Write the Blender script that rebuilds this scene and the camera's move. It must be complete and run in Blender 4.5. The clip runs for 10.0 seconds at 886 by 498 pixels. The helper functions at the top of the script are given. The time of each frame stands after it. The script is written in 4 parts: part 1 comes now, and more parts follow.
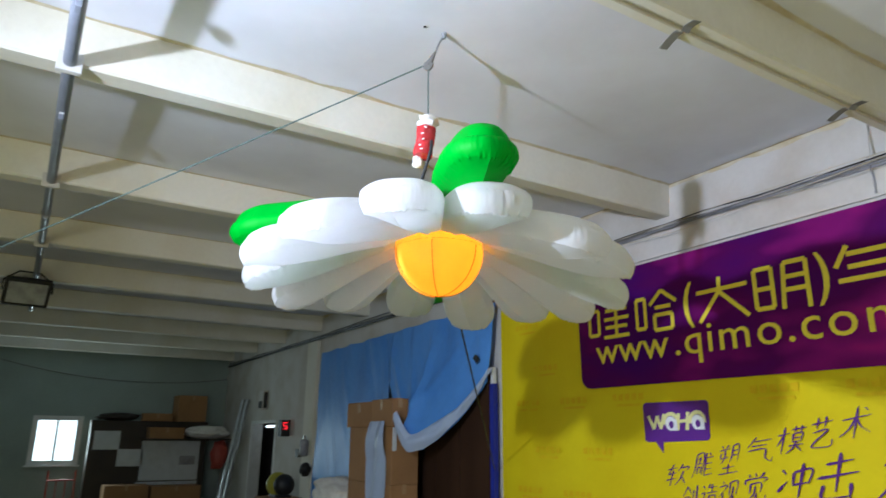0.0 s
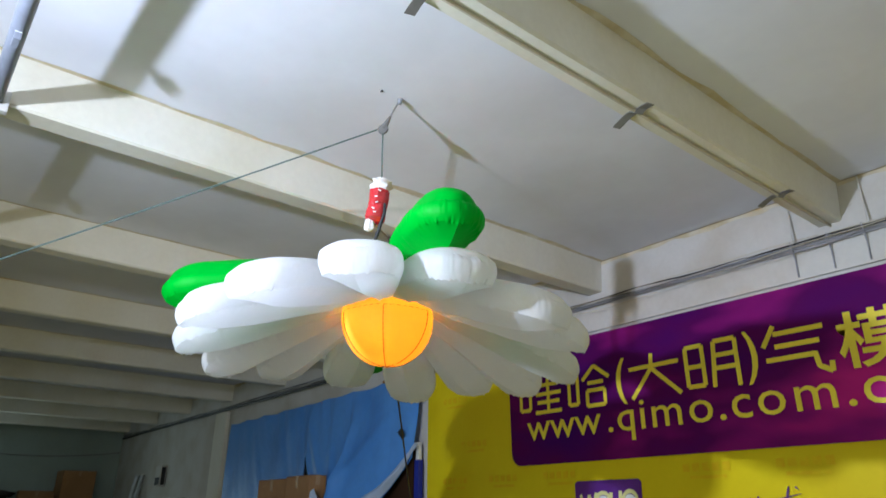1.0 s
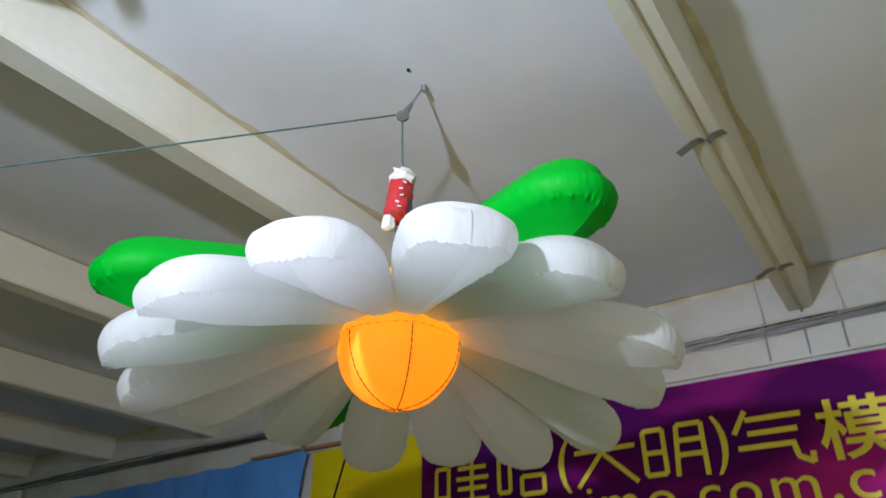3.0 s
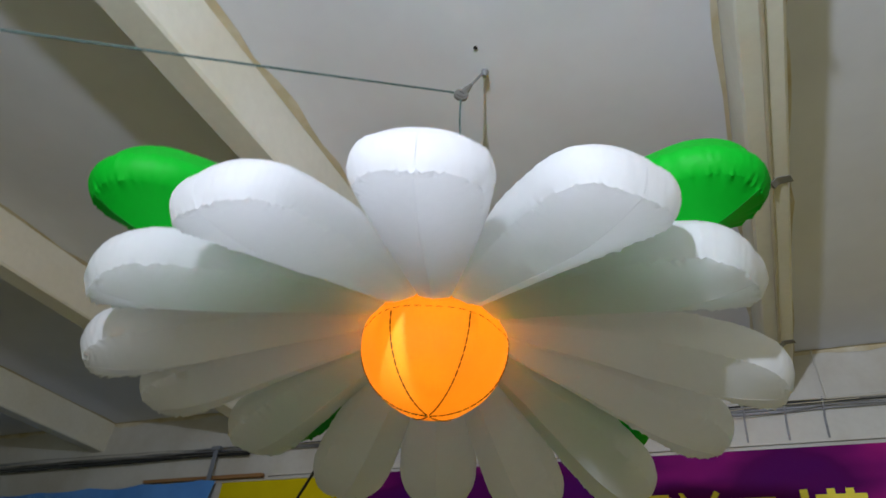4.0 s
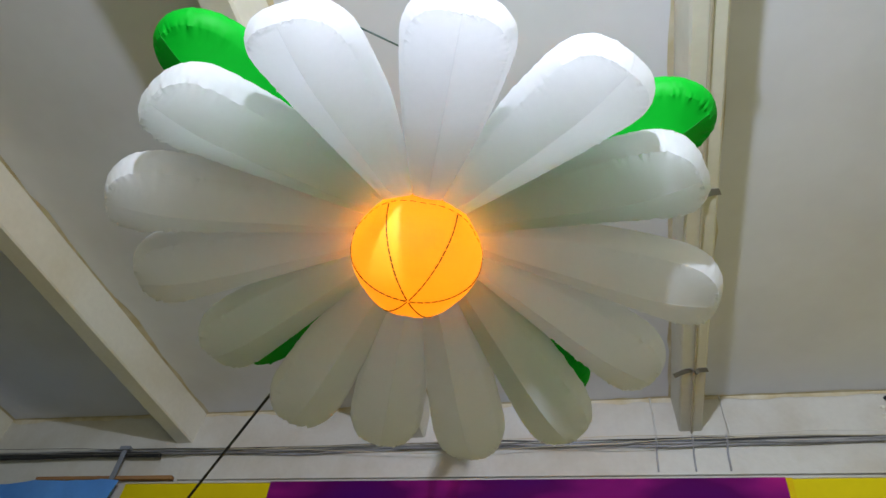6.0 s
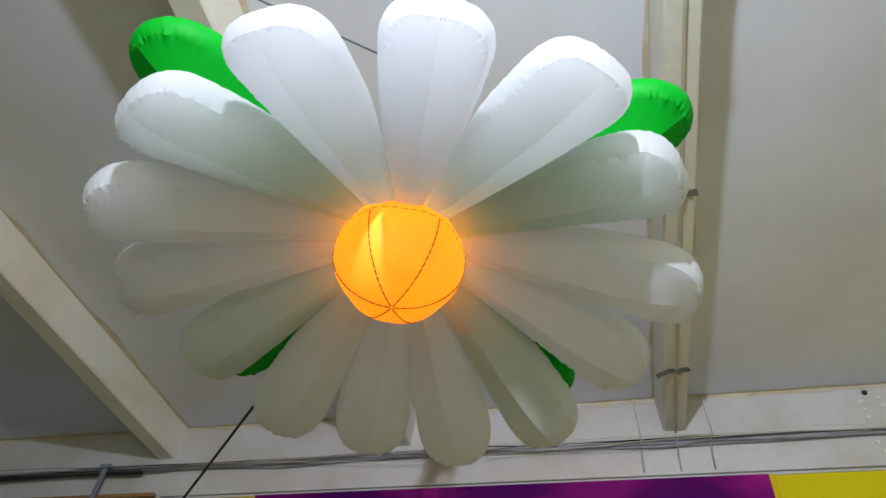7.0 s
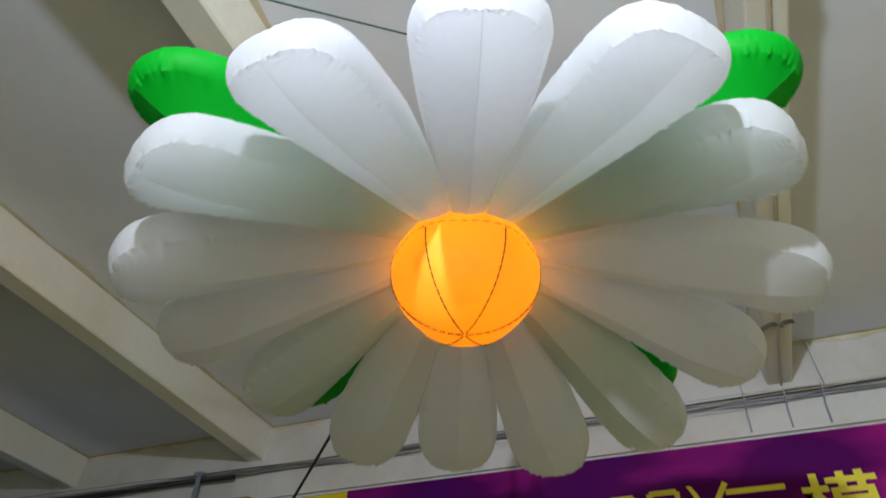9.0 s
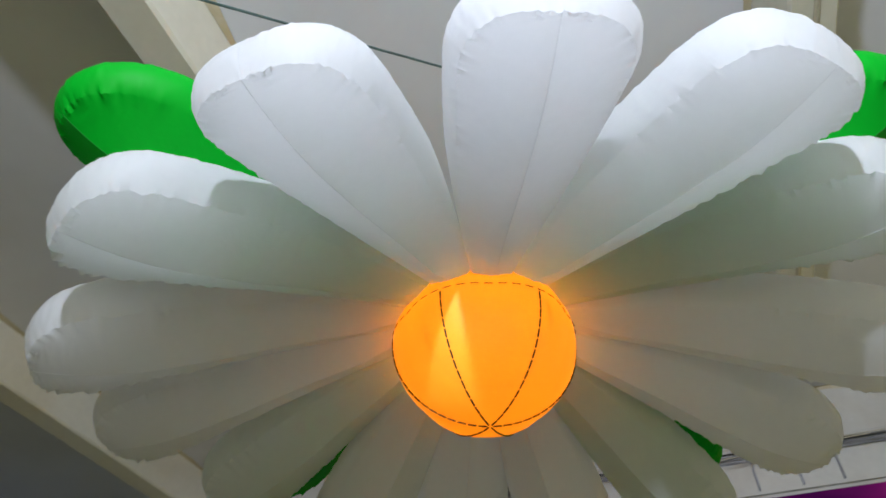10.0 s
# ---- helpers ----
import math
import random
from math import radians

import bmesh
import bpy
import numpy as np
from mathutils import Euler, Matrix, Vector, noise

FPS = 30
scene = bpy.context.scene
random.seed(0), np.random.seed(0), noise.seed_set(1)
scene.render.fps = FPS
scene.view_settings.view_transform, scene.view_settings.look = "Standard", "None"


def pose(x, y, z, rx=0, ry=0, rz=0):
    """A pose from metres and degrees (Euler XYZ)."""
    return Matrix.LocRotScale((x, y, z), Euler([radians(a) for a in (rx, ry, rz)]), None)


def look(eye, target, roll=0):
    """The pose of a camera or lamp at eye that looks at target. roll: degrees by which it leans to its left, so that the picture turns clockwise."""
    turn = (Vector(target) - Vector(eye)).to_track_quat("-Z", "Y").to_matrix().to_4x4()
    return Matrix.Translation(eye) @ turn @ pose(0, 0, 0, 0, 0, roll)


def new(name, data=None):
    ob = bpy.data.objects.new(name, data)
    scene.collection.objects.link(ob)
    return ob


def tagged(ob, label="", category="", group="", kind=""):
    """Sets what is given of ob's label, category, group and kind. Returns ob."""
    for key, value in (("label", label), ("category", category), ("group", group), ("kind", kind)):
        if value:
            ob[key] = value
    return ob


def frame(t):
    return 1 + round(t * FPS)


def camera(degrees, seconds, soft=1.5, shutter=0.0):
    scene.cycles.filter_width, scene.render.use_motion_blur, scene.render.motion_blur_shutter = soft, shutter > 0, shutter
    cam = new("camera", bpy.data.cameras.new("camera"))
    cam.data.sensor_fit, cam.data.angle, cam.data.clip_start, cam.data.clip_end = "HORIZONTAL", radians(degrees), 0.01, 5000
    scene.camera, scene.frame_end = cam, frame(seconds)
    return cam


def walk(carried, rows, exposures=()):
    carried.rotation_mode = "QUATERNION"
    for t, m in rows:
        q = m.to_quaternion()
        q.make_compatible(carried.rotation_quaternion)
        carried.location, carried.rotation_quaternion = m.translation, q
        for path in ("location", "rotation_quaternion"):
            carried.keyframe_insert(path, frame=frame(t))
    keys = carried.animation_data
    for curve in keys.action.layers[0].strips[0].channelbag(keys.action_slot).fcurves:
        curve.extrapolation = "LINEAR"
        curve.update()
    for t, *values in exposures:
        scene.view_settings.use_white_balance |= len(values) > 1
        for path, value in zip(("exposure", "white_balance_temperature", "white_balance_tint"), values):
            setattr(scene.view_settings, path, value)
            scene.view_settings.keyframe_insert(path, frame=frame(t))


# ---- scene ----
cam = camera(66.5, 10.0, shutter=0.4)
PATH = [
    (0, (3.547, -4.114, 1.916), (1.905, -3.108, 2.456), 0.5),
    (0.5, (3.465, -4.154, 1.921), (1.937, -3.019, 2.535), 0.3),
    (1, (3.367, -4.199, 1.929), (1.926, -3.026, 2.669), 0.3),
    (1.5, (3.12, -4.173, 1.948), (1.763, -2.952, 2.765), -1.0),
    (2, (2.863, -4.204, 1.928), (1.596, -2.923, 2.796), 1.0),
    (2.5, (2.567, -4.26, 1.945), (1.424, -2.882, 2.837), 0.2),
    (2.7, (2.458, -4.257, 1.926), (1.36, -2.857, 2.839), -0.1),
    (3.8, (1.775, -4.108, 1.881), (1.071, -2.667, 3.076), 3.2),
    (4, (1.673, -4.098, 1.853), (0.96, -2.636, 3.016), 5.3),
    (4.5, (1.572, -4.025, 1.782), (1.029, -2.515, 2.975), 6.5),
    (4.8, (1.483, -3.953, 1.671), (0.787, -2.477, 2.827), 12.0),
    (5, (1.472, -3.903, 1.535), (0.794, -2.385, 2.647), 10.7),
    (5.2, (1.462, -3.886, 1.383), (0.831, -2.414, 2.581), 10.9),
    (5.5, (1.458, -3.911, 1.251), (1.035, -2.553, 2.657), 5.4),
    (5.7, (1.489, -3.968, 1.226), (1.024, -2.641, 2.648), 8.9),
    (6.8, (1.467, -3.96, 1.205), (1.075, -2.626, 2.643), 6.3),
    (7, (1.477, -3.961, 1.205), (1.083, -2.638, 2.652), 5.7),
    (7.5, (1.48, -3.958, 1.204), (1.074, -2.623, 2.637), 4.4),
    (8, (1.475, -3.993, 1.192), (1.031, -2.659, 2.615), 3.9),
    (8.5, (1.48, -3.978, 1.22), (1.002, -2.702, 2.684), 3.3),
    (8.8, (1.443, -3.954, 1.374), (0.84, -2.582, 2.698), 3.1),
    (9, (1.425, -3.927, 1.534), (0.841, -2.541, 2.852), 2.4),
    (9.5, (1.38, -3.864, 1.763), (0.749, -2.485, 3.067), 1.9),
    (10, (1.211, -3.782, 1.835), (0.772, -2.403, 3.215), -1.4),
]
EXPOSURES = [(0, 0.42, 5780, 13), (0.5, 0.34, 5800, 13), (1.5, 0.12, 5820, 12), (2.5, -0.05, 5930, 12), (4, -0.46, 6250, 12), (4.5, -0.46, 6250, 12), (5, -0.28, 6250, 11), (5.5, 0.12, 6250, 11),
             (7, 0.06, 6140, 13), (7.5, 0.03, 6220, 12), (8.5, -0.10, 6230, 11), (9, -0.16, 6230, 11), (10, -0.34, 6230, 11)]
walk(cam, [(t, look(eye, target, roll)) for t, eye, target, roll in PATH], EXPOSURES)

# ---------------------------------------------------------------- world and light
world = bpy.data.worlds.new("world")
scene.world = world
world.use_nodes = True
wn = world.node_tree
sky = wn.nodes.new("ShaderNodeTexSky")
sky.sky_type = "NISHITA"
sky.sun_disc = False
sky.sun_elevation, sky.sun_rotation = radians(40), radians(120)
wn.nodes["Background"].inputs["Strength"].default_value = 0.12
wn.links.new(sky.outputs[0], wn.nodes["Background"].inputs["Color"])

LAMP_AT = (1.54, -5.22, 3.00)       # floodlight on a stand behind the camera, which throws the hard shadows
LAMP_AIM = (1.50, -2.07, 2.25)
lamp_data = bpy.data.lights.new("floodlight_beam", "AREA")
lamp_data.shape, lamp_data.size, lamp_data.spread = "DISK", 0.085, radians(156)
lamp_data.energy = 88.0
lamp_data.color = (0.80, 0.865, 1.0)
lamp_light = new("floodlight_beam", lamp_data)
lamp_light.matrix_basis = look(LAMP_AT, LAMP_AIM)

window_data = bpy.data.lights.new("window_daylight", "AREA")
window_data.shape, window_data.size, window_data.size_y = "RECTANGLE", 0.78, 0.74
window_data.energy, window_data.color = 30.0, (0.80, 1.0, 0.92)
window_light = new("window_daylight", window_data)
window_light.matrix_basis = look((-12.72, -3.335, 1.815), (-5.0, -3.335, 1.8))

FILL_DOOR = (-0.1, 4.0, 0.2, 2.6)            # added opening in the wall behind the camera, made for fill light
# Yellowish fill lamp that lifts the shade; no such source is known.
fill_data = bpy.data.lights.new("doorway_fill", "AREA")
fill_data.shape, fill_data.size, fill_data.size_y = "RECTANGLE", FILL_DOOR[1] - FILL_DOOR[0] - 0.2, FILL_DOOR[3] - FILL_DOOR[2] - 0.2
fill_data.energy, fill_data.color = 60.0, (1.0, 0.975, 0.62)
fill_light = new("doorway_fill", fill_data)
fill_light.matrix_basis = look(((FILL_DOOR[0] + FILL_DOOR[1]) / 2, -7.28, (FILL_DOOR[2] + FILL_DOOR[3]) / 2), ((FILL_DOOR[0] + FILL_DOOR[1]) / 2, 0, (FILL_DOOR[2] + FILL_DOOR[3]) / 2))

FLOWER_AT = (0.903, -2.515, 2.576)
led_data = bpy.data.lights.new("flower_led", "POINT")
led_data.energy, led_data.shadow_soft_size, led_data.color = 12.0, 0.04, (1.0, 0.42, 0.015)
led_light = new("flower_led", led_data)
led_light.location = (FLOWER_AT[0], FLOWER_AT[1], FLOWER_AT[2] + 0.285)


# ---------------------------------------------------------------- materials
def material(name, base, rough=0.6, spot=None, scale=3.0, amount=0.3, grain=40.0, bump=0.1, metal=0.0,
             emit=None, power=0.0, fine=0.06, translucent=0.0, spec=0.5, stretch=(1, 1, 1), depth=0.01, through_light=1.0):
    """A surface with two scales of variation: broad stains towards the colour `spot`, and a fine grain that also gives relief."""
    m = bpy.data.materials.new(name)
    m.use_nodes = True
    nt = m.node_tree
    b = nt.nodes["Principled BSDF"]
    b.inputs["Roughness"].default_value = rough
    b.inputs["Metallic"].default_value = metal
    b.inputs["Specular IOR Level"].default_value = spec
    co = nt.nodes.new("ShaderNodeTexCoord")
    mp = nt.nodes.new("ShaderNodeMapping")
    mp.inputs["Scale"].default_value = stretch
    nt.links.new(co.outputs["Object"], mp.inputs["Vector"])
    n1 = nt.nodes.new("ShaderNodeTexNoise")
    n1.inputs["Scale"].default_value, n1.inputs["Detail"].default_value = scale, 6
    n2 = nt.nodes.new("ShaderNodeTexNoise")
    n2.inputs["Scale"].default_value, n2.inputs["Detail"].default_value = grain, 4
    nt.links.new(mp.outputs[0], n1.inputs["Vector"])
    nt.links.new(mp.outputs[0], n2.inputs["Vector"])
    ramp = nt.nodes.new("ShaderNodeValToRGB")
    ramp.color_ramp.elements[0].position, ramp.color_ramp.elements[1].position = 0.42, 0.72
    ramp.color_ramp.elements[0].color = (0, 0, 0, 1)
    ramp.color_ramp.elements[1].color = (amount, amount, amount, 1)
    nt.links.new(n1.outputs["Fac"], ramp.inputs["Fac"])
    mix = nt.nodes.new("ShaderNodeMix")
    mix.data_type = "RGBA"
    s = spot or tuple(c * 0.7 for c in base)
    mix.inputs["A"].default_value, mix.inputs["B"].default_value = (*base, 1), (*s, 1)
    nt.links.new(ramp.outputs[0], mix.inputs["Factor"])
    hsv = nt.nodes.new("ShaderNodeHueSaturation")
    mr = nt.nodes.new("ShaderNodeMapRange")
    mr.inputs["To Min"].default_value, mr.inputs["To Max"].default_value = 1 - fine, 1 + fine
    nt.links.new(n2.outputs["Fac"], mr.inputs["Value"])
    nt.links.new(mr.outputs[0], hsv.inputs["Value"])
    nt.links.new(mix.outputs["Result"], hsv.inputs["Color"])
    nt.links.new(hsv.outputs[0], b.inputs["Base Color"])
    bp = nt.nodes.new("ShaderNodeBump")
    bp.inputs["Strength"].default_value, bp.inputs["Distance"].default_value = bump, depth
    nt.links.new(n2.outputs["Fac"], bp.inputs["Height"])
    nt.links.new(bp.outputs[0], b.inputs["Normal"])
    if emit:
        b.inputs["Emission Color"].default_value = (*emit, 1)
        b.inputs["Emission Strength"].default_value = power
    if translucent:
        tr = nt.nodes.new("ShaderNodeBsdfTranslucent")
        gain = nt.nodes.new("ShaderNodeHueSaturation")      # woven cloth lets through more than it throws back
        gain.inputs["Value"].default_value = through_light
        nt.links.new(hsv.outputs[0], gain.inputs["Color"])
        nt.links.new(gain.outputs[0], tr.inputs["Color"])
        nt.links.new(bp.outputs[0], tr.inputs["Normal"])
        ms = nt.nodes.new("ShaderNodeMixShader")
        ms.inputs["Fac"].default_value = translucent
        nt.links.new(b.outputs[0], ms.inputs[1])
        nt.links.new(tr.outputs[0], ms.inputs[2])
        nt.links.new(ms.outputs[0], nt.nodes["Material Output"].inputs["Surface"])
    return m


M_SLAB = material("limewashed slab", (0.725, 0.735, 0.80), 0.9, (0.60, 0.60, 0.635), 1.3, 0.7, 14, 0.06, fine=0.02)
M_BEAM = material("aged cream paint", (0.73, 0.71, 0.63), 0.75, (0.60, 0.54, 0.38), 1.6, 0.55, 30, 0.15)
M_WALL = material("white plaster", (0.60, 0.585, 0.555), 0.85, (0.45, 0.40, 0.32), 1.9, 0.75, 30, 0.15)
# Also on the unseen south wall, where the dark tone cuts bounced light.
M_DARKWALL = material("darker grey-green plaster", (0.33, 0.40, 0.38), 0.9, (0.25, 0.30, 0.28), 0.9, 0.7, 20, 0.2)
M_FLOOR = material("worn painted concrete floor", (0.21, 0.195, 0.115), 0.7, (0.16, 0.145, 0.085), 0.8, 0.8, 18, 0.3)
M_STAIN = material("ochre water stain", (0.54, 0.46, 0.30), 0.9, (0.68, 0.64, 0.54), 7.0, 1.0, 40, 0.1)
M_PETAL = material("white nylon", (0.735, 0.74, 0.755), 0.55, (0.70, 0.705, 0.71), 5, 0.5, 55, 0.10, translucent=0.59, through_light=1.34, fine=0.02, depth=0.006, spec=0.3)
M_LEAF = material("green nylon", (0.004, 0.46, 0.020), 0.55, (0.003, 0.39, 0.015), 5, 0.5, 55, 0.10, translucent=0.30, fine=0.03, depth=0.006, spec=0.2)
M_BALL = material("lit amber nylon", (0.84, 0.45, 0.04), 0.5, (0.78, 0.40, 0.03), 4, 0.5, 60, 0.05, emit=(1.0, 0.38, 0.005), power=0.30, fine=0.02, translucent=0.2)
M_CAP = material("yellow nylon", (0.75, 0.50, 0.03), 0.5, None, 5, 0.4, 55, 0.08, translucent=0.15)
M_SEAM = material("sewn nylon seam", (0.735, 0.74, 0.755), 0.7, None, 20, 0.1, 120, 0.1, translucent=0.60, through_light=1.2)
M_LEAFSEAM = material("sewn green seam", (0.006, 0.25, 0.02), 0.7, None, 20, 0.4, 120, 0.2, translucent=0.3)
M_THREAD = material("dark brown thread", (0.035, 0.016, 0.008), 0.8, None, 30, 0.4, 200, 0.1)
M_STEEL = material("dull steel", (0.40, 0.41, 0.43), 0.42, (0.25, 0.24, 0.23), 8, 0.6, 80, 0.1, metal=0.85)
M_PIPE = material("grey conduit", (0.22, 0.24, 0.29), 0.4, (0.15, 0.16, 0.18), 6, 0.6, 60, 0.1)
M_CABLE = material("grey cable sheath", (0.33, 0.33, 0.36), 0.5, (0.16, 0.16, 0.17), 7, 0.9, 60, 0.1)
M_CLIP = material("tarnished clip steel", (0.17, 0.165, 0.15), 0.5, (0.10, 0.09, 0.08), 12, 0.7, 60, 0.1)
M_WIRE = material("brown-grey painted cable", (0.54, 0.49, 0.38), 0.7, (0.42, 0.36, 0.25), 9, 0.7, 60, 0.1)
M_BLACK = material("black rubber", (0.015, 0.015, 0.017), 0.5, (0.03, 0.03, 0.03), 12, 0.5, 80, 0.1)
M_ROPE = material("green twisted cord", (0.085, 0.135, 0.125), 0.8, (0.05, 0.08, 0.075), 40, 0.8, 160, 0.4)
M_RED = material("glossy red tape", (0.55, 0.025, 0.03), 0.22, (0.36, 0.05, 0.05), 18, 0.8, 60, 0.4, depth=0.01)
M_FOAM = material("crumpled white foam", (0.80, 0.78, 0.74), 0.6, (0.6, 0.55, 0.5), 25, 0.6, 70, 0.5)
M_YELLOW = material("yellow banner vinyl", (0.66, 0.54, 0.002), 0.45, (0.60, 0.45, 0.001), 1.3, 0.8, 30, 0.04, fine=0.03, spec=0.10)
M_GHOST = material("faint orange print", (0.64, 0.43, 0.003), 0.45, (0.66, 0.53, 0.002), 14, 1.0, 30, 0.03, spec=0.10)
M_GOLD = material("gold lettering print", (0.80, 0.67, 0.05), 0.45, None, 5, 0.3, 40, 0.03, spec=0.2)
M_INK = material("purple ink print", (0.085, 0.012, 0.16), 0.45, None, 5, 0.3, 40, 0.03)
M_BADGE = material("violet badge print", (0.11, 0.02, 0.24), 0.42, None, 4, 0.4, 40, 0.03)
M_LEMON = material("pale lemon print", (0.72, 0.70, 0.30), 0.45, None, 4, 0.3, 40, 0.03)
M_PALE = material("pale print", (0.76, 0.77, 0.80), 0.45, None, 4, 0.3, 40, 0.03)
M_TARP = material("blue plastic sheet", (0.12, 0.35, 0.86), 0.40, (0.075, 0.26, 0.74), 1.5, 0.7, 16, 0.18, translucent=0.12, depth=0.02, spec=0.4)
M_TARPPALE = material("pale blue plastic film", (0.50, 0.60, 0.80), 0.3, (0.42, 0.53, 0.74), 4, 0.7, 20, 0.3, translucent=0.2, depth=0.02)
M_CARD = material("brown cardboard", (0.33, 0.175, 0.07), 0.8, (0.25, 0.13, 0.052), 3, 0.7, 40, 0.12)
M_TAPE = material("glossy packing tape", (0.42, 0.27, 0.14), 0.25, None, 6, 0.4, 50, 0.08)
M_WOOD = material("dark brown board", (0.045, 0.022, 0.012), 0.65, (0.025, 0.012, 0.007), 3, 0.8, 30, 0.15, spec=0.15, stretch=(1, 1, 0.12))
M_BLUEPOST = material("deep blue paint", (0.018, 0.03, 0.30), 0.4, None, 5, 0.5, 40, 0.1)
# Cabinet and shelf colour; on the back room walls it stands in for shade.
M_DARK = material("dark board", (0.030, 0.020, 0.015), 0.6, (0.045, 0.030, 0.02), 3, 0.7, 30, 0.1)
M_PAPER = material("white paper sheet", (0.62, 0.65, 0.68), 0.7, (0.5, 0.53, 0.55), 6, 0.6, 50, 0.05)
M_WHITEFRAME = material("white window frame", (0.74, 0.75, 0.74), 0.5, None, 5, 0.4, 40, 0.05)
M_ALU = material("bare aluminium", (0.62, 0.63, 0.64), 0.3, (0.4, 0.4, 0.4), 8, 0.5, 60, 0.08, metal=0.9)
M_REDPAINT = material("faded red paint", (0.42, 0.07, 0.05), 0.5, (0.3, 0.05, 0.04), 8, 0.6, 50, 0.1)
M_HAZARD = material("dull yellow plastic", (0.42, 0.40, 0.05), 0.5, None, 8, 0.5, 50, 0.1)
M_LED = material("lit red display", (0.3, 0.0, 0.0), 0.4, None, 60, 0.6, 90, 0.05, emit=(1.0, 0.02, 0.03), power=1.3)
M_DAY = material("daylit haze", (0.8, 0.85, 0.85), 0.9, None, 4, 0.3, 30, 0.0, emit=(0.86, 1.0, 0.98), power=1.6)
M_LENS = material("unlit floodlight lens", (0.45, 0.47, 0.45), 0.2, (0.2, 0.2, 0.2), 8, 0.7, 40, 0.1)
M_GLASS = bpy.data.materials.new("window glass")
M_GLASS.use_nodes = True
g = M_GLASS.node_tree.nodes["Principled BSDF"]
g.inputs["Transmission Weight"].default_value, g.inputs["Roughness"].default_value = 1.0, 0.05


def purple_print():
    """The banner's violet field, printed in soft clouds of plum, violet and magenta."""
    m = material("violet cloud print", (0.075, 0.012, 0.15), 0.50, None, 2, 0.3, 30, 0.03, spec=0.03)
    nt = m.node_tree
    b = nt.nodes["Principled BSDF"]
    co = nt.nodes.new("ShaderNodeTexCoord")
    mp = nt.nodes.new("ShaderNodeMapping")
    mp.inputs["Scale"].default_value = (0.75, 1, 1.7)
    mp.inputs["Location"].default_value = (0.35, 0, 0.9)
    n = nt.nodes.new("ShaderNodeTexNoise")
    n.inputs["Scale"].default_value, n.inputs["Detail"].default_value = 1.25, 3
    r = nt.nodes.new("ShaderNodeValToRGB")
    e = r.color_ramp.elements
    e[0].position, e[0].color = 0.30, (0.052, 0.004, 0.120, 1)
    e[1].position, e[1].color = 0.72, (0.44, 0.018, 0.20, 1)
    mid = e.new(0.50)
    mid.color = (0.086, 0.004, 0.090, 1)
    mid = e.new(0.60)
    mid.color = (0.20, 0.009, 0.145, 1)
    nt.links.new(co.outputs["Object"], mp.inputs["Vector"])
    nt.links.new(mp.outputs[0], n.inputs["Vector"])
    sep = nt.nodes.new("ShaderNodeSeparateXYZ")
    drift = nt.nodes.new("ShaderNodeMapRange")               # the print turns from violet to magenta along the banner
    drift.inputs["From Min"].default_value, drift.inputs["From Max"].default_value = -0.8, 2.4
    drift.inputs["To Min"].default_value, drift.inputs["To Max"].default_value = -0.03, 0.075
    add = nt.nodes.new("ShaderNodeMath")
    nt.links.new(co.outputs["Object"], sep.inputs[0])
    nt.links.new(sep.outputs["X"], drift.inputs["Value"])
    nt.links.new(drift.outputs[0], add.inputs[0])
    nt.links.new(n.outputs["Fac"], add.inputs[1])
    nt.links.new(add.outputs[0], r.inputs["Fac"])
    nt.links.new(r.outputs[0], b.inputs["Base Color"])
    return m


M_PURPLE = purple_print()


# ---------------------------------------------------------------- building helpers
def mesh_of(name, bm, mat, smooth=0.0):
    me = bpy.data.meshes.new(name)
    bm.edges.index_update()
    creased = [e.index for e in bm.edges if not e.smooth]
    bm.to_mesh(me)
    bm.free()
    me.materials.append(mat)
    if smooth:
        me.shade_smooth()
        me.set_sharp_from_angle(angle=radians(smooth))
        for i in creased:
            me.edges[i].use_edge_sharp = True
    return me


def part(name, bm, mat, parent=None, label="", smooth=0.0):
    ob = new(name, mesh_of(name, bm, mat, smooth))
    if parent:
        ob.parent = parent
    if label:
        ob["label"] = label
    return ob


def empty(name, at=(0, 0, 0), rz=0.0):
    ob = new(name)
    ob.matrix_basis = pose(*at, 0, 0, rz)
    ob.empty_display_size = 0.05
    return ob


def box(lo, hi, bevel=0.0, bm=None, rot=None):
    """A box between two corners, its edges bevelled; rot: a turn about its own middle."""
    bm = bm or bmesh.new()
    size = [b - a for a, b in zip(lo, hi)]
    mid = Vector([(a + b) / 2 for a, b in zip(lo, hi)])
    m = Matrix.Translation(mid) @ (rot.to_4x4() if rot else Matrix()) @ Matrix.Diagonal((*size, 1))
    made = bmesh.ops.create_cube(bm, size=1, matrix=m)["verts"]
    if bevel:
        edges = list({e for v in made for e in v.link_edges})
        bmesh.ops.bevel(bm, geom=edges, offset=bevel, segments=2, affect="EDGES", profile=0.6)
    return bm


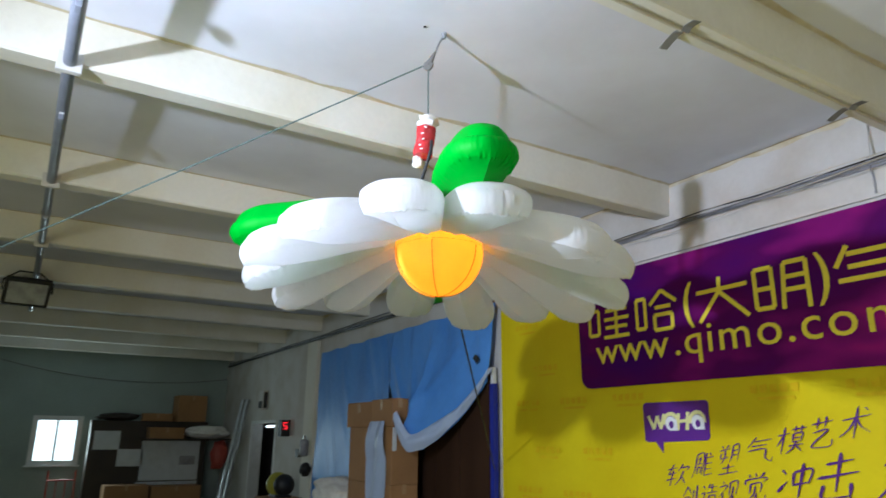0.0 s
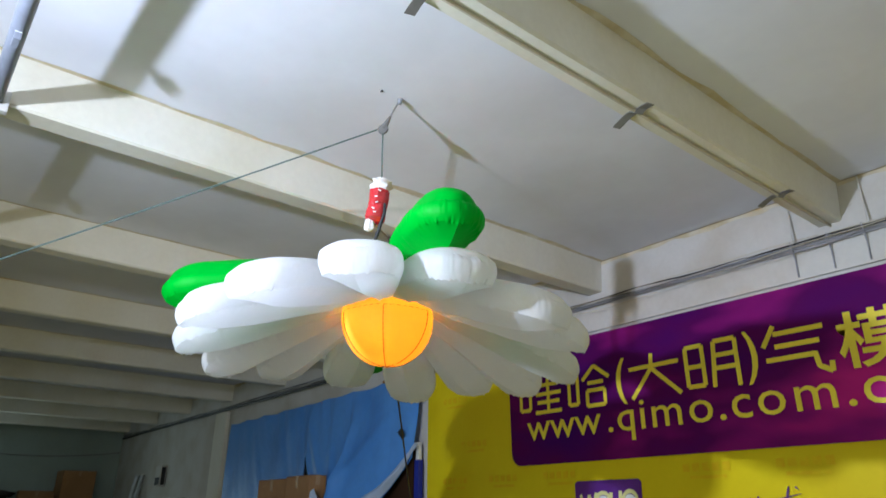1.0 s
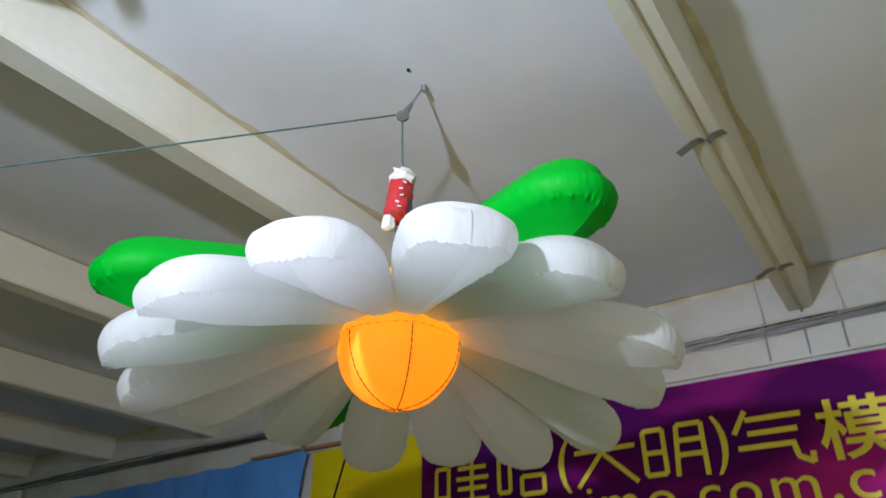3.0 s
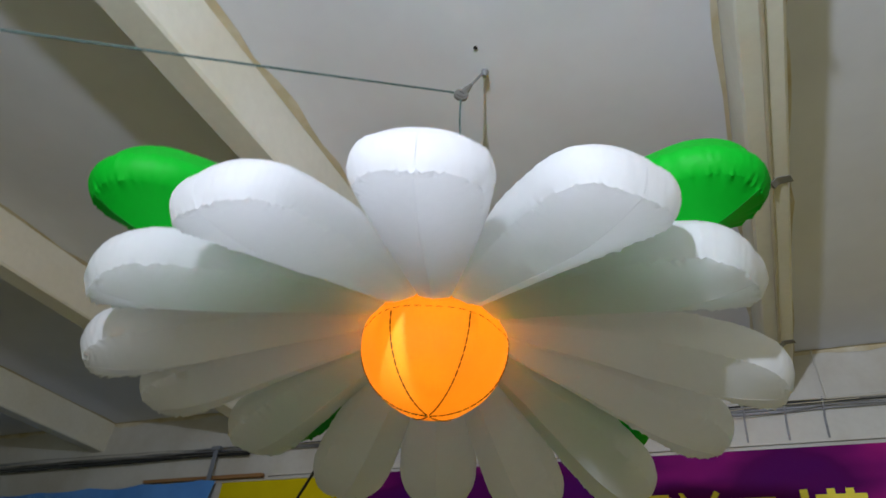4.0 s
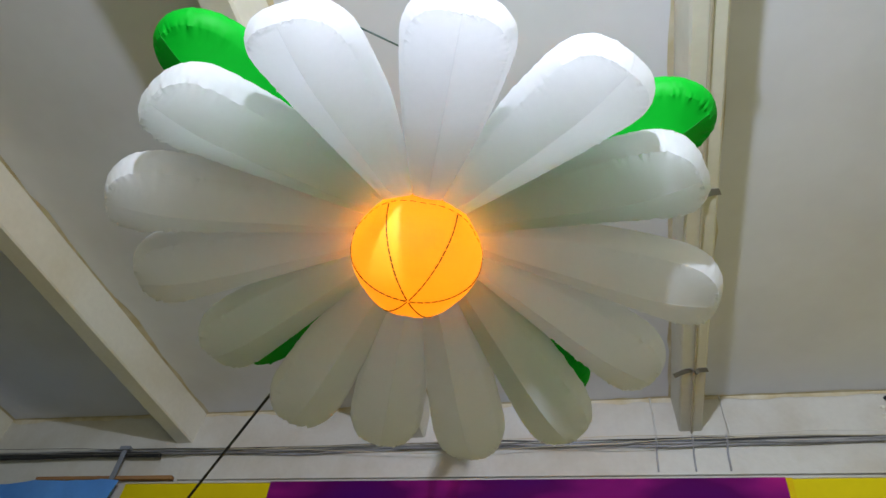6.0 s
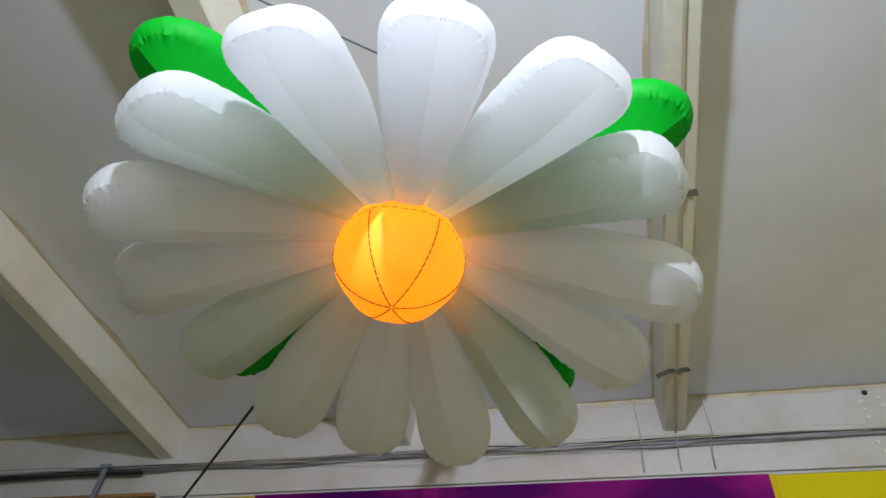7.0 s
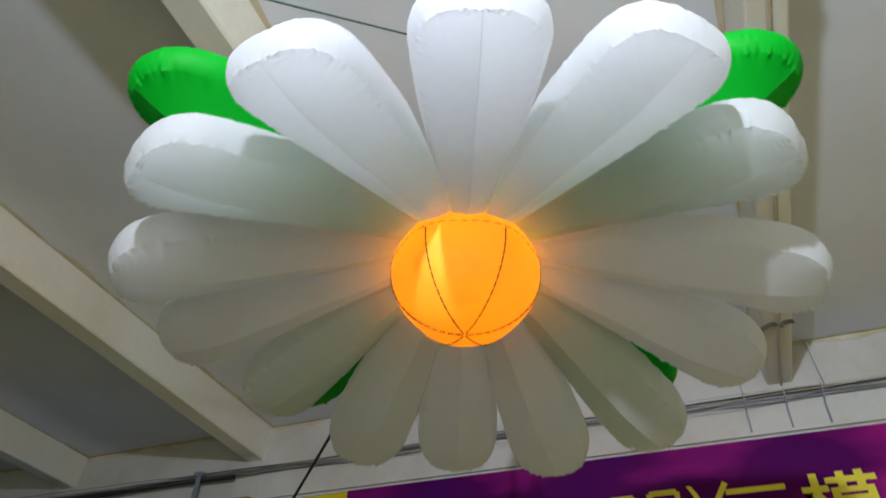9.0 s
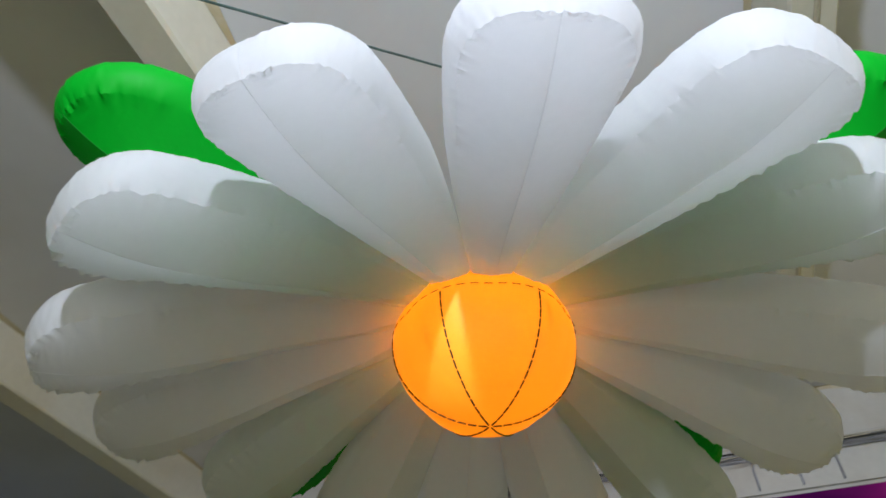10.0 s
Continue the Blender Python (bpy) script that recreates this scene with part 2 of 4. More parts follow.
def tube(points, radius, sides=8, bm=None, caps=True, twist=0.0):
    """A round bar along a line of points; radius may be a list."""
    bm = bm or bmesh.new()
    pts = [Vector(p) for p in points]
    rings = []
    up = None
    for i, p in enumerate(pts):
        d = (pts[min(i + 1, len(pts) - 1)] - pts[max(i - 1, 0)]).normalized()
        if up is None:
            up = d.orthogonal().normalized()
        up = (up - d * up.dot(d)).normalized()
        side = d.cross(up)
        r = radius[i] if isinstance(radius, (list, tuple)) else radius
        ring = []
        for k in range(sides):
            a = 2 * math.pi * k / sides + twist * i
            ring.append(bm.verts.new(p + (up * math.cos(a) + side * math.sin(a)) * r))
        rings.append(ring)
    for a, b in zip(rings, rings[1:]):
        for k in range(sides):
            bm.faces.new((a[k], a[(k + 1) % sides], b[(k + 1) % sides], b[k]))
    if caps:
        bm.faces.new(rings[0][::-1])
        bm.faces.new(rings[-1])
    return bm


def sag(a, b, drop, n=24):
    a, b = Vector(a), Vector(b)
    return [a.lerp(b, i / n) - Vector((0, 0, drop * 4 * (i / n) * (1 - i / n))) for i in range(n + 1)]


def sheet(fn, nu, nv, bm=None, thick=0.0):
    """A surface fn(u, v) over the unit square; thick: doubled at that distance along its normal."""
    bm = bm or bmesh.new()
    grid = [[bm.verts.new(fn(i / nu, j / nv)) for j in range(nv + 1)] for i in range(nu + 1)]
    for i in range(nu):
        for j in range(nv):
            bm.faces.new((grid[i][j], grid[i + 1][j], grid[i + 1][j + 1], grid[i][j + 1]))
    if thick:
        bmesh.ops.recalc_face_normals(bm, faces=bm.faces[:])
        bmesh.ops.solidify(bm, geom=bm.faces[:], thickness=thick)
    return bm


def plate(outline, y, depth, bm=None):
    """A flat plate in the x-z plane with the given outline, its back at y, its front depth nearer the room."""
    bm = bm or bmesh.new()
    back = [bm.verts.new((x, y, z)) for x, z in outline]
    front = [bm.verts.new((x, y - depth, z)) for x, z in outline]
    n = len(outline)
    bm.faces.new(front)
    for i in range(n):
        bm.faces.new((front[i], front[i - 1], back[i - 1], back[i]))
    bmesh.ops.recalc_face_normals(bm, faces=bm.faces[:])
    return bm


def lettering(name, body, mat, parent, at, size, width=None, height=None, lean=0.0, rise=0.0, bold=0.0, y=-0.05, label="", split=False, narrow=1.0):
    """Words in the built-in font, upright on the banner wall: lower left corner at (x, z), stretched to a width and a height."""
    cu = bpy.data.curves.new(name, "FONT")
    cu.body, cu.size, cu.offset, cu.extrude, cu.shear = body, 1.0, bold, 0.002, lean
    cu.resolution_u = 3
    tmp = bpy.data.objects.new(name, cu)
    scene.collection.objects.link(tmp)
    bpy.context.view_layer.update()
    me = bpy.data.meshes.new_from_object(tmp.evaluated_get(bpy.context.evaluated_depsgraph_get()))
    bpy.data.objects.remove(tmp)
    bpy.data.curves.remove(cu)
    co = np.array([v.co[:] for v in me.vertices])
    lo, hi = co.min(0), co.max(0)
    sx = width / (hi[0] - lo[0]) if width else size
    sz = height / (hi[1] - lo[1]) if height else size
    for v, c in zip(me.vertices, co):
        x, h = (c[0] - lo[0]) * sx, (c[1] - lo[1]) * sz
        v.co = (at[0] + x, y - c[2], at[1] + h + x * rise)
    me.materials.clear()
    me.materials.append(mat)
    if split:                                    # one part for each character, told apart by the gaps between them
        spans = []
        for lo_x, hi_x in sorted((min(me.vertices[k].co.x for k in f.vertices), max(me.vertices[k].co.x for k in f.vertices)) for f in me.polygons):
            if spans and lo_x <= spans[-1][1] + split:
                spans[-1][1] = max(spans[-1][1], hi_x)
            else:
                spans.append([lo_x, hi_x])
        for lo_x, hi_x in spans:
            bm = bmesh.new()
            bm.from_mesh(me)
            bmesh.ops.delete(bm, geom=[v for v in bm.verts if not lo_x - 1e-4 <= v.co.x <= hi_x + 1e-4], context="VERTS")
            for v in bm.verts:
                v.co.x = (lo_x + hi_x) / 2 + (v.co.x - (lo_x + hi_x) / 2) * narrow
            part(name, bm, mat, parent, label)
        return None
    ob = new(name, me)
    ob.parent = parent
    if label:
        ob["label"] = label
    return ob


# ---------------------------------------------------------------- the room
X0, X1, Y0, H = -12.75, 4.2, -7.3, 3.85
FL = 0.20                           # floor level
BEAM_Z = 3.60
BAY = 1.795
tagged(part("floor", box((X0 - 0.2, Y0 - 0.2, FL - 0.2), (X1 + 0.2, 0.2, FL)), M_FLOOR), "worn pale painted concrete workshop floor", "floor", kind="structure")


def ceiling():
    bm = box((X0 - 0.2, Y0 - 0.2, H), (X1 + 0.2, 0.2, H + 0.2))
    return tagged(part("ceiling", bm, M_SLAB), "whitewashed concrete slab ceiling with faint grey stains", "ceiling", kind="structure")


ceiling()


def beam(x, foot):
    """A slim tapered concrete rib under the slab, running out from the long wall; x: its right-hand face, foot: its underside."""
    bm = bmesh.new()
    ring = [(x - 0.158, H - 0.002), (x + 0.018, H - 0.002), (x, foot + 0.012), (x - 0.010, foot), (x - 0.130, foot), (x - 0.14, foot + 0.012)]
    n = 40
    rows = []
    for i in range(n + 1):
        y = Y0 + (0 - Y0) * i / n
        rows.append([bm.verts.new((px + 0.003 * noise.noise(Vector((x, y * 1.3, k))), y, pz + (0.003 * noise.noise(Vector((x + 5, y, k))) if pz < H - 0.05 else 0)))
                     for k, (px, pz) in enumerate(ring)])
    for a, b in zip(rows, rows[1:]):
        for k in range(6):
            bm.faces.new((a[k], a[(k + 1) % 6], b[(k + 1) % 6], b[k]))
    bmesh.ops.recalc_face_normals(bm, faces=bm.faces[:])
    return tagged(part("beam", bm, M_BEAM), "aged cream-painted concrete ceiling beam", "beam", "ceiling beams", "structure")


BEAMS = [0.209 + BAY * k for k in range(-7, 3)]
for bx in BEAMS:
    beam(bx, BEAM_Z)


def wall_with(name, x0, x1, z1, holes, label):
    """The long wall on y = 0, 0.2 thick, with openings (x0, x1, z0, z1) through it."""
    bm = bmesh.new()
    xs = sorted({x0, x1, *[h[0] for h in holes], *[h[1] for h in holes]})
    zs = sorted({FL, z1, *[h[2] for h in holes], *[h[3] for h in holes]})
    for a, b in zip(xs, xs[1:]):
        for c, d in zip(zs, zs[1:]):
            if not any(h[0] <= a and b <= h[1] and h[2] <= c and d <= h[3] for h in holes):
                box((a, 0, c), (b, 0.2, d), bm=bm)
    bmesh.ops.remove_doubles(bm, verts=bm.verts[:], dist=0.0005)
    return tagged(part(name, bm, M_WALL), label, "wall", kind="structure")


DOOR = (-10.45, -9.00, FL, 2.165)
wall_with("wall_north", X0, X1, H, [DOOR], "white plastered long wall with ochre water stains")
# Unseen wall, kept dark against bounce and cut open for the fill lamp.
bm = box((X0, Y0 - 0.2, FL), (FILL_DOOR[0], Y0, H))
box((FILL_DOOR[1], Y0 - 0.2, FL), (X1, Y0, H), bm=bm)
box((FILL_DOOR[0], Y0 - 0.2, FILL_DOOR[3]), (FILL_DOOR[1], Y0, H), bm=bm)
tagged(part("wall_south", bm, M_DARKWALL), "unseen grey-green wall, dark to cut bounce, with the added doorway", "wall", kind="structure")
# Frame and ground added to go with the fill lamp's opening.
added_door = empty("door_added", (0, Y0 - 0.1, 0))
tagged(added_door, "added unseen doorway with a grey steel frame, for fill light", "door", kind="structure")
part("door_jamb", box((FILL_DOOR[0] - 0.06, -0.11, FL), (FILL_DOOR[0], 0.11, FILL_DOOR[3] + 0.06), 0.006), M_STEEL, added_door)
part("door_jamb", box((FILL_DOOR[1], -0.11, FL), (FILL_DOOR[1] + 0.06, 0.11, FILL_DOOR[3] + 0.06), 0.006), M_STEEL, added_door)
part("door_head", box((FILL_DOOR[0], -0.11, FILL_DOOR[3]), (FILL_DOOR[1], 0.11, FILL_DOOR[3] + 0.06), 0.006), M_STEEL, added_door)
tagged(part("ground", box((-6, Y0 - 8, FL - 0.25), (9, Y0 - 0.2, FL - 0.02)), M_FLOOR), "added concrete ground outside the fill doorway", "ground", kind="structure")
# Unseen; stands close and cream so that it bounces warm light onto the beams.
tagged(part("wall_east_bounce", box((X1, Y0 - 0.2, FL), (X1 + 0.2, 0.2, H)), M_BEAM), "unseen cream end wall, set close to bounce warm light", "wall", kind="structure")
WIN = (-3.79, -2.88, 1.33, 2.30)


def wall_west():
    bm = bmesh.new()
    y0, y1, z0, z1 = WIN
    box((X0 - 0.2, Y0 - 0.2, FL), (X0, y0, H), bm=bm)
    box((X0 - 0.2, y1, FL), (X0, 0.2, H), bm=bm)
    box((X0 - 0.2, y0, FL), (X0, y1, z0), bm=bm)
    box((X0 - 0.2, y0, z1), (X0, y1, H), bm=bm)
    return tagged(part("wall_west", bm, M_DARKWALL), "dim grey-green plastered end wall", "wall", kind="structure")


wall_west()

# back room behind the open doorway; its shade is put into near-black walls
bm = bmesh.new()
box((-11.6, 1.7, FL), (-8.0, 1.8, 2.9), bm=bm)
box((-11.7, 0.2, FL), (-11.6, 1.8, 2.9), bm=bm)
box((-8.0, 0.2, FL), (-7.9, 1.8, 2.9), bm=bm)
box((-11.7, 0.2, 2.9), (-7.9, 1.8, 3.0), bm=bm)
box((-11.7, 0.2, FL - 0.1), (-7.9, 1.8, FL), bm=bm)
tagged(part("wall_back_room", bm, M_DARK), "back room walls coloured near-black for the shade inside", "wall", kind="structure")


# ---------------------------------------------------------------- the hanging flower
CX, CY, FZ = FLOWER_AT
flower = empty("inflatable_flower", FLOWER_AT)
tagged(flower, "hanging white inflatable daisy with lit amber centre and green leaves", "inflatable decoration")


def pillow(r0, r1, wide, tip, rim0, rim1, band, belly, dome, seed, keel=0.55, bend=0.0, swell=1.0, fan=0.250, puff=0.022, blunt=2.0):
    """One inflated lobe along +x, from r0 to r1: two lower panels that meet in a keel, an upright gusset round the outline with puckered
    seams, and a domed upper panel."""
    bm = bmesh.new()
    n0, n1, nb, ng, nt_ = 76, 54, 20, 7, 12
    rings, ridge = [], []
    for i in range(n0 + n1 + 1):
        if i <= n0:
            r, end, nr, nw = r0 + (r1 - tip - r0) * i / n0, 1.0, 0.0, 1.0
        else:                                    # rounded end
            a = math.pi / 2 * (i - n0) / n1
            r, end = r1 - tip + tip * math.sin(a) ** (2 / blunt), max(0.0, math.cos(a)) ** (2 / blunt)
            nr, nw = math.sin(a) ** (2 - 2 / blunt) / tip, max(0.0, math.cos(a)) ** (2 - 2 / blunt) / wide
            nr, nw = nr / math.hypot(nr, nw), nw / math.hypot(nr, nw)
        s = (r - r0) / (r1 - r0)
        lin = wide * (1 - math.exp(-((fan * r / wide) ** 3.2))) ** (1 / 3.2)
        w = max(0.002, lin * end)
        e2 = 0.10 + 0.90 * end
        near = min(1, max(0, (s - 0.30) / 0.4))
        grow = 0.35 + 0.65 * min(1.0, s / 0.55)
        rim = rim0 + (rim1 - rim0) * s + bend * math.sin(math.pi * s)
        hb = band * grow * (0.92 + 0.08 * end)
        flat = max(0.0, 1 - max(0.0, (r - r1 + 0.24) / 0.24) ** 2.0)
        hd, ht = belly * grow * (0.04 + 0.96 * flat) * swell * min(1.0, s / 0.16), dome * grow * e2

        def crease(y, k):
            """Short puckers along a sewn seam, in loose bunches; counted along the outline from the middle of the tip."""
            turn = math.atan2(max(0.0, r - r1 + tip) / tip, abs(y) / wide + 1e-6)
            c = math.copysign(max(0.0, r1 - tip - r) + (math.pi / 2 - turn) * 0.16, y)
            q = noise.noise(Vector((c / 0.012, k * 3.0, seed * 3.3))) + 0.5 * noise.noise(Vector((c / 0.027, k * 3.0 + 9, seed * 2.3)))
            return q * (0.55 + 0.6 * abs(noise.noise(Vector((c / 0.09, k + 20, seed * 1.7)))))

        def to_seam(y):
            """Distance from a point of the lower panel to the sewn outline."""
            dy = max(1e-4, w - abs(y))
            dr = max(1e-4, r1 - tip + tip * max(0.0, 1 - (abs(y) / (wide + 1e-4)) ** blunt) ** (1 / blunt) - r)
            return dy * dr / math.hypot(dy, dr)

        ring = []
        for k in range(nb + 1):                  # lower panels, from one rim to the other
            u = -1 + 2 * k / nb
            u = math.copysign(1 - (1 - abs(u)) ** 1.7, u)
            a = abs(u)
            z = rim - hd * (keel * (1 - a) + (1 - keel) * (1 - a ** 2.4))
            z += 0.013 * math.exp(-to_seam(w * u) / 0.017) * near * crease(w * u, 0)
            z += 0.0050 * (1 - s) ** 1.5 * (1 - a) * noise.noise(Vector((u * 4.5, s * 1.2, seed * 1.7)))
            ring.append((r, w * u, z))
        def gusset(v, side):
            out = puff * math.sin(math.pi * (0.10 + 0.84 * v)) ** 0.8 * grow - puff * 0.38 * grow * (1 - v)
            out += 0.006 * near * crease(side * w, 0) * (1 - v) ** 1.3 + 0.005 * near * crease(side * w, 9) * v
            return (r + out * nr, side * (w + out * nw), rim + hb * v + 0.013 * near * crease(side * w, 0) * (1 - v) ** 3)
        for k in range(1, ng):
            ring.append(gusset(k / ng, 1))
        for k in range(nt_ + 1):                 # upper panel
            u = 1 - 2 * k / nt_
            z = rim + hb + ht * (1 - abs(u) ** 3.0)
            z += 0.006 * near * math.exp(-(1 - abs(u)) / 0.12) * crease(w * u, 9)
            ring.append((r, w * u, z))
        for k in range(1, ng):
            ring.append(gusset(1 - k / ng, -1))
        rings.append([bm.verts.new(p) for p in ring])
        if s > 0.12 and i % 3 == 0:
            ridge.append(Vector(ring[nb // 2]) - Vector((0, 0, 0.0003)))
    for a, b in zip(rings, rings[1:]):
        n = len(a)
        for k in range(n):
            bm.faces.new((a[k], b[k], b[(k + 1) % n], a[(k + 1) % n]))
    bm.faces.new(rings[-1][::-1])                # the root stays open to the lit middle
    for a, b in zip(rings, rings[1:]):           # the keel is a hard crease out to the tip
        bm.edges.get((a[nb // 2], b[nb // 2])).smooth = False
    bmesh.ops.recalc_face_normals(bm, faces=bm.faces[:])
    return bm, ridge


PETALS = 14
TIPS = (0.058, 0.089, 0.090, 0.000, 0.000, -0.062, -0.066, -0.020, -0.045, 0.030, 0.030, -0.018, 0.012, 0.034)   # height of each petal's tip seam
TURNS = (-68.1, -41.6, -17.0, 9.0, 35.5, 61.8, 87.8, 111.9, 135.5, 161.0, 187.5, 213.2, 237.8, 264.6)   # direction of each petal
for i in range(PETALS):
    rnd = random.Random(100 + i)
    ang = TURNS[i]
    lobe, ridge = pillow(0.165, 0.897 + rnd.uniform(-0.006, 0.008) - (0.0, -0.015, 0.0, 0.0, 0.035, 0.035, 0.030, 0.0, 0.020, 0.020, 0.0, 0.0, 0.0, 0.0)[i], 0.128, 0.135, 0.238, TIPS[i], 0.099, 0.060, 0.030, i, keel=0.86, bend=0.020, puff=0.024, blunt=2.7, fan=0.21)
    p = part("petal", lobe, M_PETAL, flower, smooth=31)
    part("seam", tube(ridge, 0.0004, 5), M_SEAM, p, "sewn keel seam")
    p.matrix_basis = pose(0, 0, 0, 0, 0, ang)
for i, (ang, ln, tipz, lw) in enumerate(((-121.0, 0.972, 0.228, 0.118), (-20.9, 0.962, 0.272, 0.118), (57, 0.83, 0.10, 0.113), (151, 0.89, 0.12, 0.113))):
    lobe, ridge = pillow(0.08, ln, lw, 0.16, 0.34 if i < 2 else 0.36, tipz, 0.085, 0.085 if i < 2 else 0.07, 0.08, 40 + i, keel=0.85, puff=0.027, blunt=2.1, fan=0.25 if i < 2 else 0.13)
    p = part("leaf", lobe, M_LEAF, flower, "plump green nylon leaf", smooth=33)
    part("seam", tube(ridge, 0.0006, 5), M_LEAFSEAM, p, "sewn keel seam")
    p.matrix_basis = pose(0, 0, 0, 0, 0, ang)


BALL_R = 0.213


def ball_point(R, a, t):
    """A point of the six-gored ball: a about the axis, t from the foot (0) up past the equator."""
    g = abs(math.cos(3 * (a - radians(20))))
    r = R * (0.955 + 0.045 * g) * math.sin(t)
    return Vector((r * math.cos(a), r * math.sin(a), BALL_R - 0.024 - R * math.cos(t)))


def gored_ball(R):
    bm = bmesh.new()
    na, nt_ = 60, 22
    foot = bm.verts.new(ball_point(R, 0, 0))
    rings = [[bm.verts.new(ball_point(R, 2 * math.pi * k / na, 1.96 * j / nt_)) for k in range(na)] for j in range(1, nt_ + 1)]
    for k in range(na):
        bm.faces.new((foot, rings[0][(k + 1) % na], rings[0][k]))
    for a, b in zip(rings, rings[1:]):
        for k in range(na):
            bm.faces.new((a[k], a[(k + 1) % na], b[(k + 1) % na], b[k]))
    bmesh.ops.recalc_face_normals(bm, faces=bm.faces[:])
    return bm


ball = part("ball", gored_ball(BALL_R), M_BALL, flower, "glowing amber nylon ball of six gores", smooth=60)
for k in range(6):
    a = radians(20 + 60 * k)
    bm = bmesh.new()
    for j in range(15):                          # running stitches
        t0 = 0.03 + 1.58 * j / 15
        tube([ball_point(BALL_R + 0.001, a, t0), ball_point(BALL_R + 0.001, a, t0 + 0.036 + 0.03), ball_point(BALL_R + 0.0015, a, t0 + 0.085)], 0.0019, 5, bm)
    part("stitching", bm, M_THREAD, ball, "dark red stitched seam")
bm = bmesh.new()
for k in range(44):                              # seam where the ball meets the petals
    a0, a1 = 2 * math.pi * k / 44, 2 * math.pi * (k + 0.62) / 44
    tube([ball_point(BALL_R + 0.002, a0, 1.62), ball_point(BALL_R + 0.002, a1, 1.62)], 0.0009, 5, bm)
part("stitching", bm, M_THREAD, ball, "dark red stitched seam")

bm = bmesh.new()
bmesh.ops.create_uvsphere(bm, u_segments=32, v_segments=16, radius=0.20, matrix=Matrix.Translation((0, 0, 0.33)) @ Matrix.Diagonal((1, 1, 0.72, 1)))
bmesh.ops.delete(bm, geom=[v for v in bm.verts if v.co.z < 0.335], context="VERTS")
part("cap", bm, M_CAP, flower, "yellow nylon top cap", smooth=60)
bm = tube([(0, 0, 0.46), (-0.005, 0.0, 0.53), (-0.01, 0.0, 0.60)], 0.007, 8)
part("hanging_loop", bm, M_BLACK, flower, "black webbing loop")

# weight wrapped in red tape above the flower
wx, wy = 0.984, -2.665
weight = empty("wrapped_lamp_driver", (wx, wy, 3.165))
tagged(weight, "red tape-wrapped cylinder with white foam ends hanging on cord", "hanging weight")


def crumpled(r, z0, z1, seed, n=14, sides=18, rough=0.08, taper=0.0, ends=0.7):
    bm = bmesh.new()
    rings = []
    for i in range(n + 1):
        t = i / n
        z = z0 + (z1 - z0) * t
        cap = min(1.0, math.sqrt(max(0.0, 1 - max(0.0, abs(2 * t - 1) - ends) ** 2 / (1 - ends) ** 2)) + 0.15)
        ring = []
        for k in range(sides):
            a = 2 * math.pi * k / sides
            rr = r * cap * (1 + taper * t) * (1 + rough * noise.noise(Vector((math.cos(a) * 2.1 + seed, math.sin(a) * 2.1, z * 34))))
            ring.append(bm.verts.new((rr * math.cos(a), rr * math.sin(a), z)))
        rings.append(ring)
    for a, b in zip(rings, rings[1:]):
        for k in range(sides):
            bm.faces.new((a[k], a[(k + 1) % sides], b[(k + 1) % sides], b[k]))
    bm.faces.new(rings[0][::-1])
    bm.faces.new(rings[-1])
    return bm


part("body", crumpled(0.045, 0.015, 0.185, 3, rough=0.22, ends=0.9), M_RED, weight, "glossy red tape wrapping", smooth=40)
part("top_padding", crumpled(0.046, 0.170, 0.238, 7, rough=0.5, ends=0.4), M_FOAM, weight, "crumpled white foam", smooth=40)
for k, (a, z) in enumerate(((-34, 0.158), (-46, 0.125), (-38, 0.096), (-52, 0.064), (-40, 0.045))):
    c, sn = math.cos(radians(a)) * 0.048, math.sin(radians(a)) * 0.048
    part("label_bar", box((c - 0.007, sn - 0.002, z - 0.003), (c + 0.007, sn + 0.002, z + 0.003), 0.001, rot=Euler((0, radians(20 - 25 * (k % 3)), radians(a + 90))).to_matrix()), M_FOAM, weight, "white printed mark")
p = part("bottom_plug", crumpled(0.022, -0.03, 0.035, 9, rough=0.3, ends=0.3), M_FOAM, weight, "pale foam plug", smooth=40)
p.location = (-0.018, -0.012, 0)
bm = tube([(0.045, 0.01, 0.10), (0.052, 0.012, 0.05), (0.035, 0.01, -0.02), (0.02, 0.005, -0.10)], 0.008, 7)
part("lead", bm, M_BLACK, weight, "black power lead")
weight.rotation_euler = (radians(-7), radians(2), 0)

# pulley, hook and cords
PUL, HOOK = Vector((0.972, -2.63, 3.690)), Vector((1.036, -2.580, H))
pulley = empty("pulley", PUL)
tagged(pulley, "small grey steel pulley wheel hung from a ceiling hook", "pulley")
bm = bmesh.new()
bmesh.ops.create_cone(bm, cap_ends=True, segments=20, radius1=0.026, radius2=0.026, depth=0.012, matrix=pose(0, 0, 0, 90, 0, 35))
bmesh.ops.create_cone(bm, cap_ends=True, segments=20, radius1=0.018, radius2=0.018, depth=0.02, matrix=pose(0, 0, 0, 90, 0, 35))
part("wheel", bm, M_CLIP, pulley)
d = (HOOK - PUL)
bm = tube([(0, 0, 0), d * 0.22, d * 0.42], [0.016, 0.013, 0.006], 8)
part("housing", bm, M_CLIP, pulley)
bm = tube([d * 0.4, d * 0.75, d * 0.97, d * 0.99], 0.005, 7)
part("hook_wire", bm, M_STEEL, pulley)
bm = bmesh.new()
bmesh.ops.create_cone(bm, cap_ends=True, segments=16, radius1=0.008, radius2=0.014, depth=0.03, matrix=Matrix.Translation(d - Vector((0, 0, 0.013))))
part("ceiling_anchor", bm, M_STEEL, pulley)

